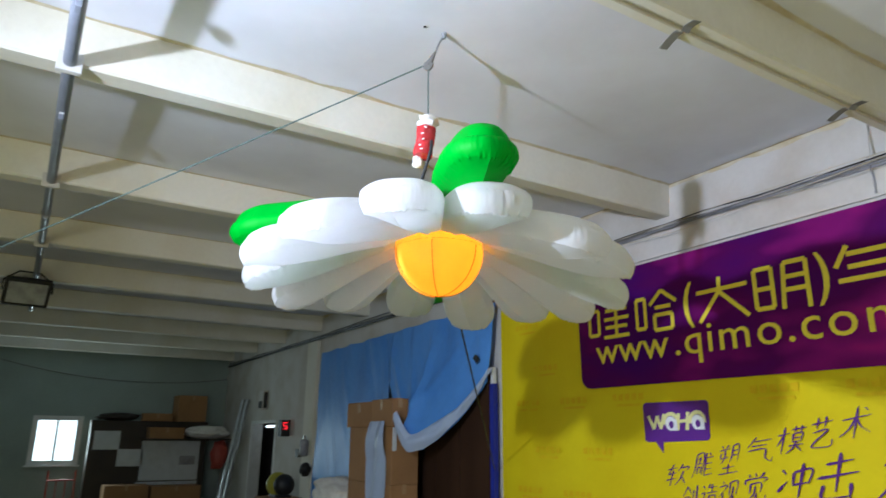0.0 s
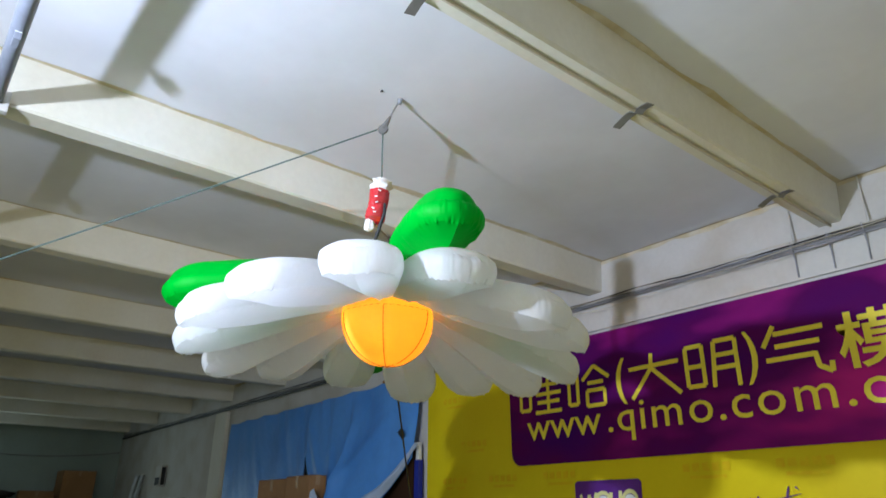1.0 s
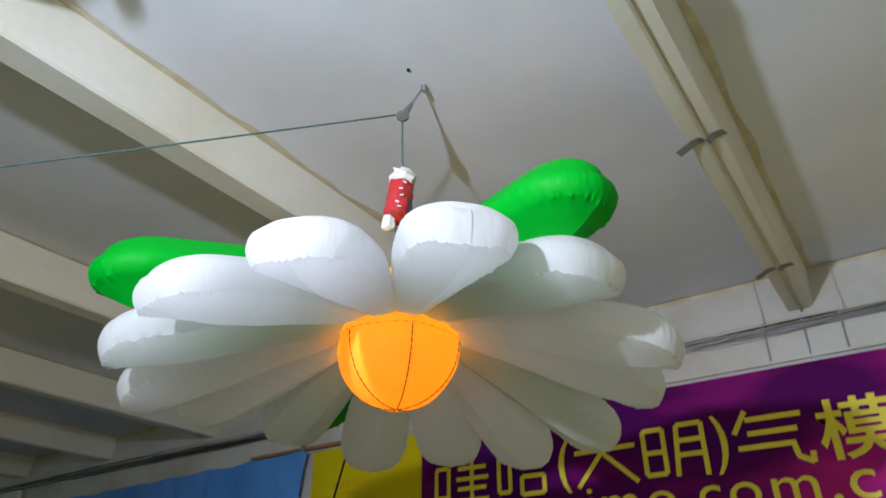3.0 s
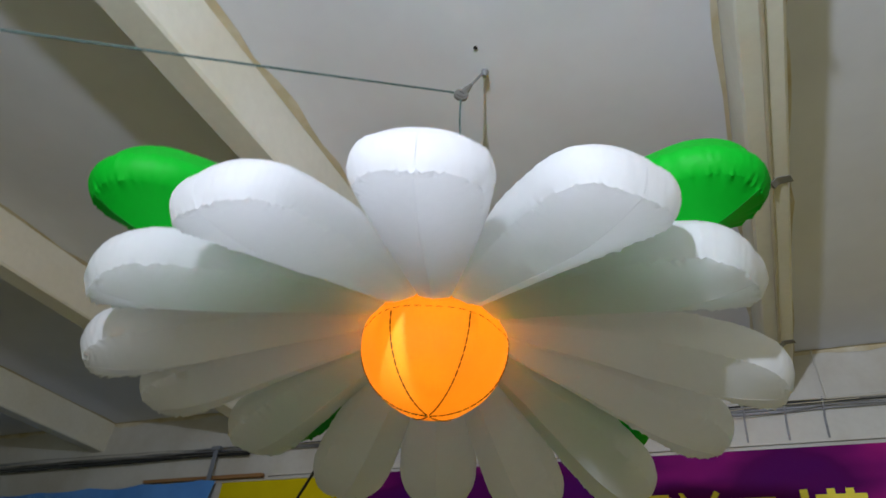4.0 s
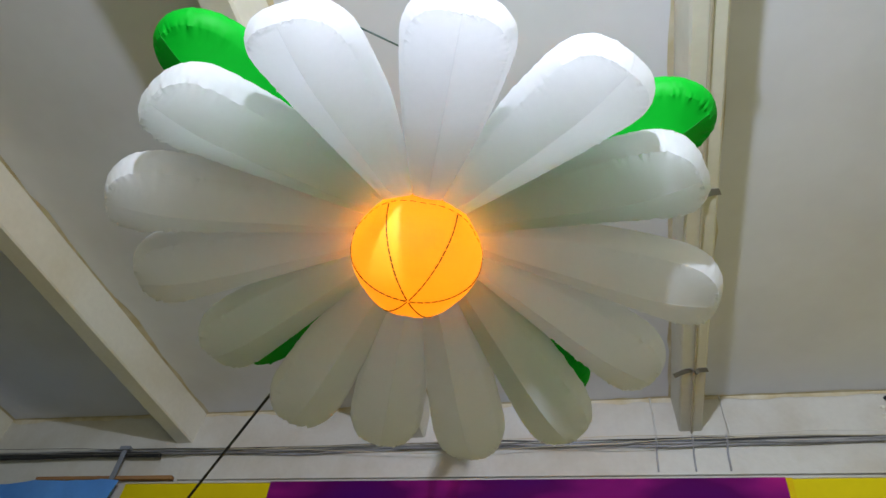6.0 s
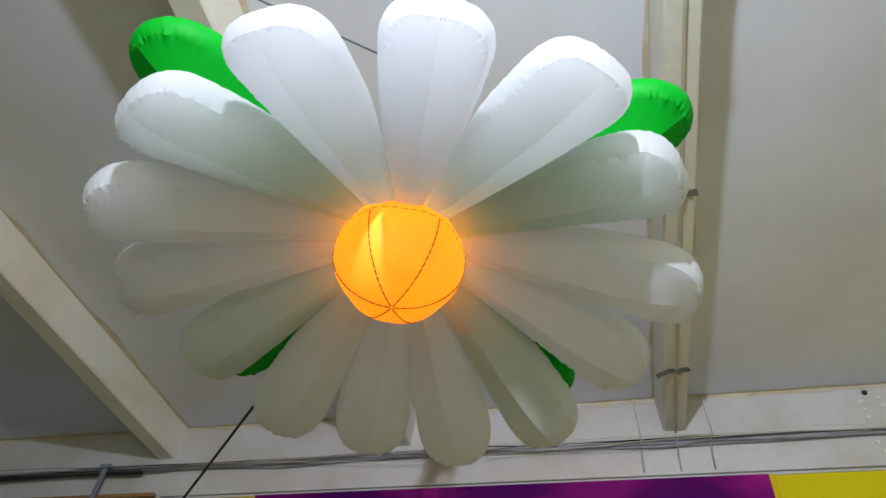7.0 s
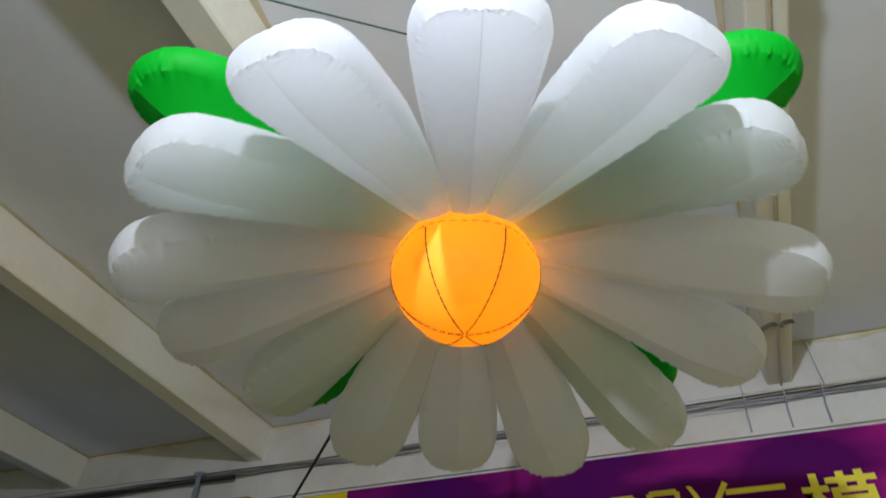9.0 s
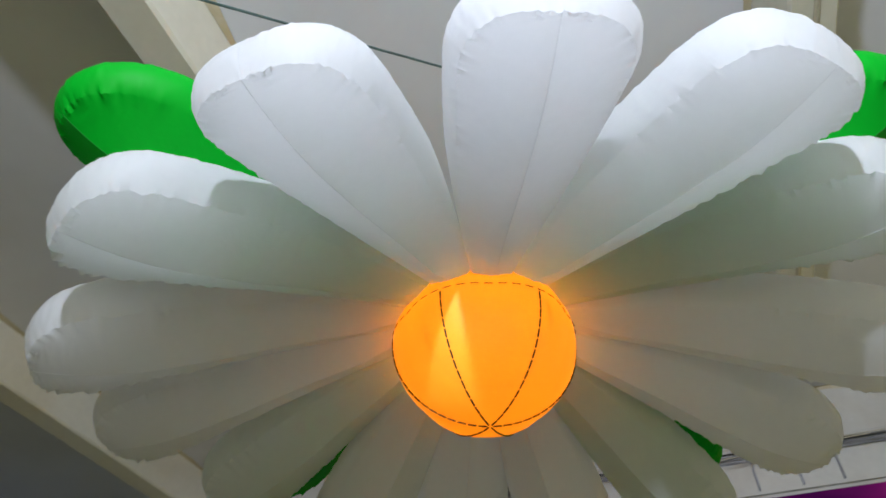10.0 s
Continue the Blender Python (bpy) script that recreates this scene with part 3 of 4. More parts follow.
rope = tagged(part("cord", tube(sag(PUL + Vector((-0.02, -0.02, 0)), (-2.920, Y0 + 0.004, 1.340), 0.03, 60), 0.0038, 7, twist=0.6), M_ROPE), "thin green twisted cord running from the pulley", "cord")
bm = tube([PUL + Vector((0, 0, -0.02)), (0.976, -2.632, 3.56), (wx + 0.006, wy + 0.028, 3.395)], 0.0036, 7, twist=0.6)
tagged(part("cord", bm, M_ROPE), "thin green cord holding the wrapped cylinder", "cord")
bm = tube([(wx, wy, 3.17), (CX - 0.008, CY, 3.165)], 0.004, 6)
tagged(part("cord", bm, M_STEEL), "short wire holding the inflatable flower", "cord")
bm = tube(sag((0.80, -2.466, 2.925), (-2.08, -0.05, 1.614), 0.004, 30), 0.0058, 7)
tagged(part("power_cord", bm, M_BLACK), "black power cord running down from the flower", "cable")
bm = bmesh.new()
bmesh.ops.create_cone(bm, cap_ends=True, segments=12, radius1=0.008, radius2=0.005, depth=0.006, matrix=Matrix.Translation((1.042, -2.693, H - 0.002)))
tagged(part("ceiling_hole", bm, M_BLACK), "small dark drilled hole in the slab", "drill hole", kind="structure")


# ---------------------------------------------------------------- the banner
BT = 3.263
banner = empty("banner", (0, 0, 0))
tagged(banner, "yellow printed vinyl banner with violet title field on the wall", "banner")


def banner_sheet(u, v):
    x = -1.975 + (4.17 + 1.975) * u
    z = 0.45 + (BT - 0.45) * v
    y = -0.028 - 0.006 * noise.noise(Vector((x * 1.1, z * 0.7, 0))) - 0.003 * noise.noise(Vector((x * 3.1, z * 2.2, 4)))
    return (x, y, z)


part("sheet", sheet(banner_sheet, 60, 30, thick=-0.002), M_YELLOW, banner, "yellow vinyl sheet", smooth=60)
R_ = 0.10
field = [(-0.825, BT + 0.002)] + [(-0.812 + R_ * (1 - math.cos(a)), 2.327 + R_ * (1 - math.sin(a))) for a in [math.pi / 2 * k / 6 for k in range(7)]] + [(2.39, 2.327), (2.395, BT + 0.002)]
part("title_field", plate(field, -0.040, 0.004), M_PURPLE, banner, "violet and magenta cloud-printed field")
bm = tube([(-1.975, -0.035, BT + 0.004), (1.0, -0.033, BT + 0.006), (4.17, -0.036, BT + 0.004)], 0.006, 6)
part("hem", bm, M_WALL, banner, "white hem rope")
part("edge_stripe", plate([(2.397, BT), (2.392, 2.327), (2.425, 2.327), (2.43, BT)], -0.040, 0.003), M_GHOST, banner, "orange printed edge")


def strokes(name, bars, x0, x1, z0, z1, mat, y=-0.0445, depth=0.002):
    """Plain printed bars laid out in a unit box: (ax, az, bx, bz, half thickness)."""
    for ax, az, bx, bz, h in bars:
        a = Vector((x0 + ax * (x1 - x0), z0 + az * (z1 - z0)))
        b = Vector((x0 + bx * (x1 - x0), z0 + bz * (z1 - z0)))
        d_ = (b - a).normalized()
        n_ = Vector((-d_.y, d_.x)) * h
        part(name, plate([tuple(a + n_), tuple(b + n_), tuple(b - n_), tuple(a - n_)], y, depth), mat, banner)
        y -= 0.0002


T = 0.0150
strokes("title_bar", [(0.05, 0.15, 0.05, 0.85, T), (0.28, 0.15, 0.28, 0.85, T), (0.05, 0.85, 0.28, 0.85, T), (0.05, 0.15, 0.28, 0.15, T),
                        (0.45, 0.80, 0.95, 0.80, T), (0.70, 0.10, 0.70, 0.97, T), (0.42, 0.55, 0.99, 0.55, T), (0.45, 0.32, 0.95, 0.32, T), (0.40, 0.05, 0.99, 0.05, T)],
        -0.705, -0.235, 2.715, 3.005, M_GOLD)
strokes("title_bar", [(0.05, 0.12, 0.05, 0.85, T), (0.26, 0.12, 0.26, 0.85, T), (0.05, 0.85, 0.26, 0.85, T), (0.05, 0.12, 0.26, 0.12, T),
                        (0.66, 0.98, 0.38, 0.66, T), (0.66, 0.98, 0.99, 0.66, T), (0.50, 0.58, 0.86, 0.58, T),
                        (0.48, 0.04, 0.48, 0.40, T), (0.88, 0.04, 0.88, 0.40, T), (0.48, 0.40, 0.88, 0.40, T), (0.48, 0.04, 0.88, 0.04, T)],
        -0.175, 0.24, 2.712, 3.03, M_GOLD)
strokes("title_bar", [(0.02, 0.70, 0.98, 0.72, T), (0.48, 0.98, 0.46, 0.62, T), (0.46, 0.66, 0.05, 0.03, T), (0.46, 0.66, 0.98, 0.03, T)], 0.41, 0.835, 2.715, 3.035, M_GOLD)
strokes("title_bar", [(0.05, 0.10, 0.05, 0.92, T), (0.36, 0.10, 0.36, 0.92, T), (0.05, 0.92, 0.36, 0.92, T), (0.05, 0.50, 0.36, 0.50, T), (0.05, 0.10, 0.36, 0.10, T),
                        (0.58, 0.95, 0.52, 0.03, T), (0.95, 0.0, 0.95, 0.95, T), (0.58, 0.95, 0.95, 0.95, T), (0.58, 0.66, 0.95, 0.66, T), (0.56, 0.40, 0.95, 0.40, T)],
        0.865, 1.265, 2.718, 3.04, M_GOLD)
lettering("title_bracket", "(", M_GOLD, banner, (0.30, 2.70), 1, 0.085, 0.335, bold=0.012, y=-0.046)
lettering("title_bracket", ")", M_GOLD, banner, (1.30, 2.71), 1, 0.08, 0.335, bold=0.012, y=-0.046)
strokes("title_bar", [(0.22, 1.0, 0.02, 0.62, T), (0.20, 0.84, 0.94, 0.84, T), (0.20, 0.60, 0.86, 0.60, T), (0.04, 0.37, 0.78, 0.37, T), (0.77, 0.40, 0.80, 0.14, T), (0.79, 0.15, 0.97, 0.03, T), (0.97, 0.02, 0.98, 0.20, T)],
        1.415, 1.815, 2.715, 3.045, M_GOLD)
lettering("title_character", "模", M_GOLD, banner, (1.855, 2.715), 1, 0.375, 0.325, bold=0.014, y=-0.046)
lettering("web_letter", "www.qimo.com.c", M_GOLD, banner, (-0.665, 2.447), 1, 2.735, 0.268, bold=0.001, y=-0.046, split=0.002, narrow=0.90)

badge = [(-0.157, 1.914), (-0.134, 1.904), (-0.055, 1.904), (0.006, 1.829), (0.012, 1.904), (0.399, 1.919), (0.42, 1.939), (0.427, 2.169), (0.409, 2.189), (-0.136, 2.189), (-0.159, 2.169)]
part("badge", plate(badge, -0.038, 0.004), M_BADGE, banner, "violet speech-bubble badge")
strokes("badge_bar", [(0.03, 0.72, 0.12, 0.08, 0.013), (0.12, 0.08, 0.19, 0.70, 0.012), (0.19, 0.70, 0.25, 0.08, 0.012), (0.25, 0.08, 0.32, 0.80, 0.013),
                        (0.55, 0.02, 0.58, 0.80, 0.014), (0.71, 0.02, 0.74, 0.86, 0.014), (0.56, 0.42, 0.73, 0.46, 0.011)], -0.125, 0.385, 1.985, 2.135, M_LEMON, y=-0.0425)
for ex, ez in ((0.098, 2.040), (0.330, 2.046)):
    turn = [math.pi * (1.06 - 1.10 * k / 12) for k in range(13)]
    arch = [(ex + 0.072 * math.cos(a), ez + 0.078 * math.sin(a)) for a in turn] + [(ex + 0.050 * math.cos(a), ez + 0.050 * math.sin(a)) for a in reversed(turn)]
    part("badge_arch", plate(arch, -0.0440, 0.002), M_LEMON, banner, "pale yellow arched stroke")
    eye = [(ex + 0.048 * math.cos(a), ez - 0.005 + 0.050 * math.sin(a)) for a in [math.pi * (0.25 + 1.25 * k / 14) for k in range(15)]] + [(ex + 0.058, ez - 0.055), (ex + 0.055, ez + 0.02)]
    part("badge_bowl", plate(eye, -0.0465, 0.002), M_PALE, banner, "pale rounded bowl")
    part("badge_dot", plate([(ex + 0.006 + 0.020 * math.cos(2 * math.pi * k / 20), ez - 0.014 + 0.026 * math.sin(2 * math.pi * k / 20)) for k in range(20)], -0.0490, 0.0015), M_BADGE, banner)

# brush-written slogan, rising to the right
def brushed(x, z, w, h, pen, lines, lean=0.30, rise=0.12):
    """A character written with a brush: each line runs through its points and tapers to its end."""
    for k, line in enumerate(lines):
        bm = bmesh.new()
        pts = [Vector((x + w * (a + lean * b), z + h * (b + rise * a))) for a, b in line]
        fine = []
        for i in range(len(pts) - 1):
            p0, p1, p2, p3 = pts[max(0, i - 1)], pts[i], pts[i + 1], pts[min(len(pts) - 1, i + 2)]
            for j in range(6):
                t = j / 6
                fine.append(0.5 * (2 * p1 + (p2 - p0) * t + (2 * p0 - 5 * p1 + 4 * p2 - p3) * t ** 2 + (3 * p1 - p0 - 3 * p2 + p3) * t ** 3))
        fine.append(pts[-1])
        left, right = [], []
        for i, p in enumerate(fine):
            t = i / (len(fine) - 1)
            d_ = (fine[min(i + 1, len(fine) - 1)] - fine[max(i - 1, 0)]).normalized()
            half = 0.85 * pen * (0.55 + 0.45 * math.cos(2.2 * t) + 0.22 * noise.noise(Vector((t * 4, k * 3.7, x * 9))))
            half *= min(1.0, 0.45 + 6 * t) * (1.25 - 0.5 * abs(d_.x))
            n_ = Vector((-d_.y, d_.x)) * max(0.0015, half)
            left.append(tuple(p + n_))
            right.append(tuple(p - n_))
        y = -0.0385 - 0.0003 * k
        back = [[bm.verts.new((q[0], y, q[1])) for q in row] for row in (left, right)]
        front = [[bm.verts.new((q[0], y - 0.001, q[1])) for q in row] for row in (left, right)]
        for i in range(len(left) - 1):
            bm.faces.new((front[0][i], front[0][i + 1], front[1][i + 1], front[1][i]))
            bm.faces.new((front[0][i], back[0][i], back[0][i + 1], front[0][i + 1]))
            bm.faces.new((front[1][i], front[1][i + 1], back[1][i + 1], back[1][i]))
        part("slogan_stroke", bm, M_INK, banner)


BOX = [((0.12, 0.95), (0.1, 0.4), (0, 0)), ((0.12, 0.95), (0.48, 0.97), (0.46, 0.1))]
QI = [((0.3, 1), (0.05, 0.6)), ((0.25, 0.82), (0.85, 0.88)), ((0.2, 0.64), (0.72, 0.68)), ((0.08, 0.46), (0.68, 0.52), (0.75, 0.2), (0.98, 0.02), (1, 0.2))]
brushed(-0.01, 1.595, 0.19, 0.150, 0.007, [((0, 0.78), (0.42, 0.84)), ((0.25, 1), (0.08, 0.55)), ((0.05, 0.55), (0.42, 0.6)), ((0.28, 0.72), (0.24, 0)), ((0, 0.28), (0.48, 0.36)),
        ((0.68, 1), (0.52, 0.68)), ((0.62, 0.82), (0.98, 0.86), (0.9, 0.7)), ((0.76, 0.68), (0.66, 0.3), (0.48, 0.05)), ((0.72, 0.42), (0.98, 0.05))])
brushed(0.235, 1.665, 0.165, 0.160, 0.006, BOX + [((0.2, 0.75), (0.4, 0.77)), ((0.3, 0.85), (0.3, 0.55)), ((0.2, 0.56), (0.42, 0.58)), ((0.22, 0.4), (0.22, 0.15)), ((0.22, 0.4), (0.4, 0.42), (0.38, 0.18)),
        ((0.62, 1), (0.54, 0.7)), ((0.6, 0.8), (0.6, 0.05)), ((0.76, 1), (0.82, 0.88)), ((0.6, 0.8), (0.98, 0.82)), ((0.6, 0.55), (0.95, 0.57)), ((0.6, 0.33), (0.95, 0.34)), ((0.6, 0.08), (1, 0.12))])
brushed(0.445, 1.695, 0.16, 0.185, 0.006, [((0.1, 1), (0.2, 0.88)), ((0.42, 1), (0.32, 0.88)), ((0, 0.83), (0.52, 0.87)), ((0.1, 0.72), (0.1, 0.55), (0.45, 0.58)), ((0.28, 0.85), (0.26, 0.55), (0.1, 0.36)),
        ((0.65, 0.95), (0.62, 0.6), (0.55, 0.4)), ((0.65, 0.95), (0.92, 0.97), (0.9, 0.4)), ((0.66, 0.78), (0.9, 0.8)), ((0.66, 0.62), (0.9, 0.64)), ((0.5, 0.34), (0.5, 0.02)), ((0.22, 0.2), (0.8, 0.24)), ((0.05, 0), (1, 0.05))])
brushed(0.65, 1.775, 0.20, 0.16, 0.006, QI)
brushed(0.88, 1.835, 0.18, 0.16, 0.007, [((0, 0.7), (0.42, 0.76)), ((0.22, 1), (0.22, 0)), ((0.22, 0.68), (0.02, 0.3)), ((0.5, 0.88), (1, 0.92)), ((0.62, 1), (0.62, 0.78)), ((0.85, 1), (0.83, 0.78)), ((0.58, 0.72), (0.58, 0.42)),
        ((0.58, 0.72), (0.9, 0.74), (0.88, 0.42)), ((0.58, 0.57), (0.88, 0.58)), ((0.58, 0.42), (0.88, 0.44)), ((0.46, 0.28), (1, 0.32)), ((0.72, 0.42), (0.65, 0.2), (0.42, 0)), ((0.74, 0.28), (1, 0.02))])
brushed(1.085, 1.870, 0.165, 0.175, 0.007, [((0.1, 0.8), (0.9, 0.86)), ((0.35, 1), (0.33, 0.65)), ((0.65, 1), (0.62, 0.68)), ((0.2, 0.52), (0.75, 0.58), (0.3, 0.2), (0.25, 0.04), (0.9, 0.03), (0.95, 0.25))])
brushed(1.285, 1.925, 0.18, 0.175, 0.007, [((0.05, 0.62), (0.95, 0.7)), ((0.5, 1), (0.5, 0)), ((0.48, 0.64), (0.3, 0.3), (0.05, 0.1)), ((0.52, 0.62), (0.7, 0.35), (1, 0.15)), ((0.72, 0.95), (0.85, 0.84))])
brushed(0.13, 1.455, 0.12, 0.15, 0.006, [((0.3, 1), (0, 0.55)), ((0.3, 0.95), (0.6, 0.6)), ((0.15, 0.5), (0.45, 0.5), (0.4, 0.25)), ((0.15, 0.5), (0.15, 0.05), (0.55, 0.1)), ((0.72, 0.8), (0.72, 0.3)), ((0.95, 1), (0.95, 0), (0.85, 0.1))])
brushed(0.28, 1.475, 0.13, 0.15, 0.006, [((0.1, 0.95), (0.2, 0.82)), ((0.02, 0.6), (0.22, 0.62), (0.1, 0.25)), ((0.1, 0.25), (0.4, 0.02), (1, 0.02)), ((0.5, 1), (0.4, 0.8)), ((0.42, 0.85), (0.95, 0.88)), ((0.66, 1), (0.66, 0.62)), ((0.36, 0.62), (1, 0.66)),
        ((0.48, 0.48), (0.5, 0.2)), ((0.48, 0.48), (0.88, 0.5), (0.85, 0.2)), ((0.5, 0.2), (0.85, 0.22))])
brushed(0.42, 1.505, 0.15, 0.15, 0.006, [((0.15, 1), (0.25, 0.88)), ((0.02, 0.75), (0.42, 0.8), (0.05, 0.35)), ((0.22, 0.5), (0.22, 0)), ((0.55, 0.92), (0.55, 0.4)), ((0.55, 0.92), (0.92, 0.95), (0.9, 0.4)), ((0.72, 0.75), (0.68, 0.4), (0.45, 0.02)), ((0.75, 0.4), (0.76, 0.1), (1, 0.08), (1, 0.2))])
brushed(0.615, 1.535, 0.16, 0.175, 0.007, [((0.15, 0.98), (0.25, 0.85)), ((0.45, 1), (0.5, 0.86)), ((0.85, 1), (0.7, 0.84)), ((0.05, 0.62), (0.1, 0.78), (0.95, 0.82), (0.85, 0.66)), ((0.28, 0.62), (0.28, 0.3)), ((0.28, 0.62), (0.75, 0.64), (0.74, 0.3)),
        ((0.5, 0.55), (0.45, 0.25), (0.1, 0)), ((0.58, 0.3), (0.6, 0.05), (0.95, 0.05), (1, 0.22))])
brushed(0.855, 1.575, 0.215, 0.20, 0.011, [((0.05, 0.85), (0.2, 0.7)), ((0, 0.2), (0.25, 0.5)), ((0.42, 0.75), (0.44, 0.35)), ((0.42, 0.75), (0.95, 0.82), (0.9, 0.4)), ((0.44, 0.38), (0.92, 0.44)), ((0.68, 1), (0.66, 0))])
brushed(1.09, 1.570, 0.25, 0.27, 0.013, [((0.2, 0.78), (0.85, 0.84)), ((0.52, 1), (0.5, 0.2)), ((0.02, 0.5), (1, 0.58)), ((0.2, 0.35), (0.2, 0.08), (0.85, 0.1)), ((0.85, 0.36), (0.85, 0.02))])
brushed(1.44, 1.60, 0.26, 0.28, 0.014, [((0.1, 0.68), (0.85, 0.76), (0.8, 0.15), (0.6, 0.2)), ((0.5, 1), (0.45, 0.5), (0, 0))])

# faint repeated print that cannot be read
rnd = random.Random(5)
for gx in range(11):
    for gz in range(5):
        x, z = -1.72 + gx * 0.62 + (0.26 if gz % 2 else 0), (2.93, 2.52, 2.215, 1.80, 1.45)[gz]
        if z > 2.3 and x > -1.15 or z < 2.0 and -0.45 < x < 2.2 or -0.45 < x < 0.5 or x > 3.7:
            continue
        bm = bmesh.new()
        for k in range(5):
            plate([(x + 0.07 * k, z + 0.008 * rnd.random()), (x + 0.07 * k + 0.05, z), (x + 0.07 * k + 0.05, z + 0.055), (x + 0.07 * k, z + 0.05)], -0.0395, 0.0008, bm)
        plate([(x + 0.05, z - 0.045), (x + 0.30, z - 0.045), (x + 0.30, z - 0.025), (x + 0.05, z - 0.025)], -0.0395, 0.0008, bm)
        part("faded_print", bm, M_GHOST, banner, "faint orange print")


# ---------------------------------------------------------------- along the top of the long wall
tagged(part("trim", box((-1.58, -0.022, 3.298), (X1, 0.0, 3.485), 0.004), M_WALL), "white plaster strip under the cables", "trim", kind="structure")
rnd = random.Random(11)
cables = empty("cable_bundle", (0, 0, 0))
tagged(cables, "loose bundle of grey cables along the top of the wall", "cable")
for k in range(8):
    pts = []
    n = 120
    for i in range(n + 1):
        x = -12.5 + (X1 + 12.45) * i / n
        z = 3.492 + 0.014 * (k % 3) + 0.030 * noise.noise(Vector((x * 0.75, k * 3.1, 0))) + 0.012 * noise.noise(Vector((x * 2.1, k * 2.3, 5)))
        y = -0.040 - 0.012 * (k // 3) + 0.010 * noise.noise(Vector((x * 0.8, k * 5.3, 7)))
        pts.append((x, y, z))
    part("cable", tube(pts, 0.0052 if k else 0.010, 6), (M_CABLE, M_CABLE, M_PIPE, M_CABLE, M_WALL, M_BLACK, M_CABLE, M_CLIP)[k], cables)
for k in range(6):                               # thin slack strands that stray from the bundle
    x0, x1 = ((-1.4, 4.1), (0.2, 3.0), (-4.0, 1.2), (1.0, 4.1), (-1.5, 2.3), (-7.0, -1.0))[k]
    pts = []
    for i in range(61):
        x = x0 + (x1 - x0) * i / 60
        stray = (0.030, -0.040, -0.030, 0.035, -0.060, 0.030)[k] * math.sin(math.pi * i / 60) ** 2
        pts.append((x, -0.072 - 0.004 * k, 3.500 + stray + 0.016 * noise.noise(Vector((x * 1.6, k * 4.7, 11))) + 0.004 * noise.noise(Vector((x * 9.0, k * 2.7, 3)))))
    part("strand", tube(pts, 0.0026, 5), (M_WIRE, M_CABLE, M_CLIP, M_WALL, M_WIRE, M_CLIP)[k], cables, "thin slack wire")
bm = tube([(-12.5 + 0.29 * i, -0.062 + 0.006 * noise.noise(Vector((i * 0.4, 2, 2))), 3.472 + 0.014 * noise.noise(Vector((i * 0.3, 9, 1)))) for i in range(38)], 0.019, 8)
part("conduit_hose", bm, M_BLACK, cables, "dark flexible hose")
for x in (1.695, 1.910, 2.105):
    bm = tube([(x + 0.02, -0.075, 3.53), (x + 0.02, -0.072, 3.485), (x + 0.016, -0.030, 3.43), (x + 0.014, -0.028, 3.316)], 0.006, 6)
    part("cable_tie", bm, M_CABLE, cables, "grey hanging tie strip")
for x, z1 in ((1.712, 3.845), (2.140, 3.845)):
    part("cable_tie", tube([(x, -0.012, z1), (x + 0.006, -0.02, 3.70), (x + 0.012, -0.06, 3.52)], 0.0055, 6), M_WALL, cables, "pale tie strip")
bm = box((-2.09, -0.085, 3.26), (-2.05, -0.075, 3.525), 0.003)
part("bracket", bm, M_PIPE, cables, "flat grey strap bracket")
bm = box((-2.11, -0.10, 3.50), (-2.025, 0.0, 3.53), 0.004)
part("bracket", bm, M_PIPE, cables, "flat grey strap bracket")
for j, (x, z) in enumerate(((3.093, 3.795), (3.051, 3.729), (3.052, 3.672), (3.053, 3.616), (3.156, 3.750), (3.157, 3.69), (3.158, 3.63), (3.038, 3.437), (3.05, 3.38))):
    bm = bmesh.new()
    bmesh.ops.create_cone(bm, cap_ends=True, segments=12, radius1=0.018, radius2=0.011, depth=0.014, matrix=pose(x, -0.007 - (0.022 if z < 3.48 else 0), z, 90, 0, 0))
    tagged(part("anchor_plug", bm, M_BEAM if j else M_BLACK), "small capped anchor hole in the wall", "anchor plug", "anchor plugs in the wall")

# damp stains that follow the joints of the slab
bm = bmesh.new()


def stain(a, b, across, width, n=60, seed=0):
    a, b, across = Vector(a), Vector(b), Vector(across)
    row = []
    for i in range(n + 1):
        p = a.lerp(b, i / n)
        w = width * (0.45 + 0.9 * abs(noise.noise(p * 2.3 + Vector((seed, 0, 0)))) + 0.35 * noise.noise(p * 9))
        row.append((bm.verts.new(p), bm.verts.new(p + across * max(0.006, w))))
    for r, q in zip(row, row[1:]):
        bm.faces.new((r[0], q[0], q[1], r[1]))


for k, bx in enumerate(BEAMS):
    stain((bx + 0.019, Y0, H - 0.003), (bx + 0.019, -0.01, H - 0.003), (1, 0, 0), 0.045, seed=k)
    stain((bx - 0.159, Y0, H - 0.003), (bx - 0.159, -0.01, H - 0.003), (-1, 0, 0), 0.022, seed=k + 20)
    if k + 1 < len(BEAMS):
        stain((bx + 0.02, -0.004, H - 0.002), (BEAMS[k + 1] - 0.16, -0.004, H - 0.002), (0, 0, -1), 0.045, seed=k + 40)
        stain((bx + 0.02, -0.004, H - 0.004), (BEAMS[k + 1] - 0.16, -0.004, H - 0.004), (0, -1, 0), 0.03, seed=k + 60)
tagged(part("trim", bm, M_STAIN), "ochre damp stains along the ceiling joints", "stain", kind="structure")

# conduit with strap clips under the beam
RX = BEAMS[8]
conduit = empty("beam_conduit", (RX - 0.068, 0, BEAM_Z))
tagged(conduit, "thin brown-grey cable clipped under the ceiling beam", "conduit")
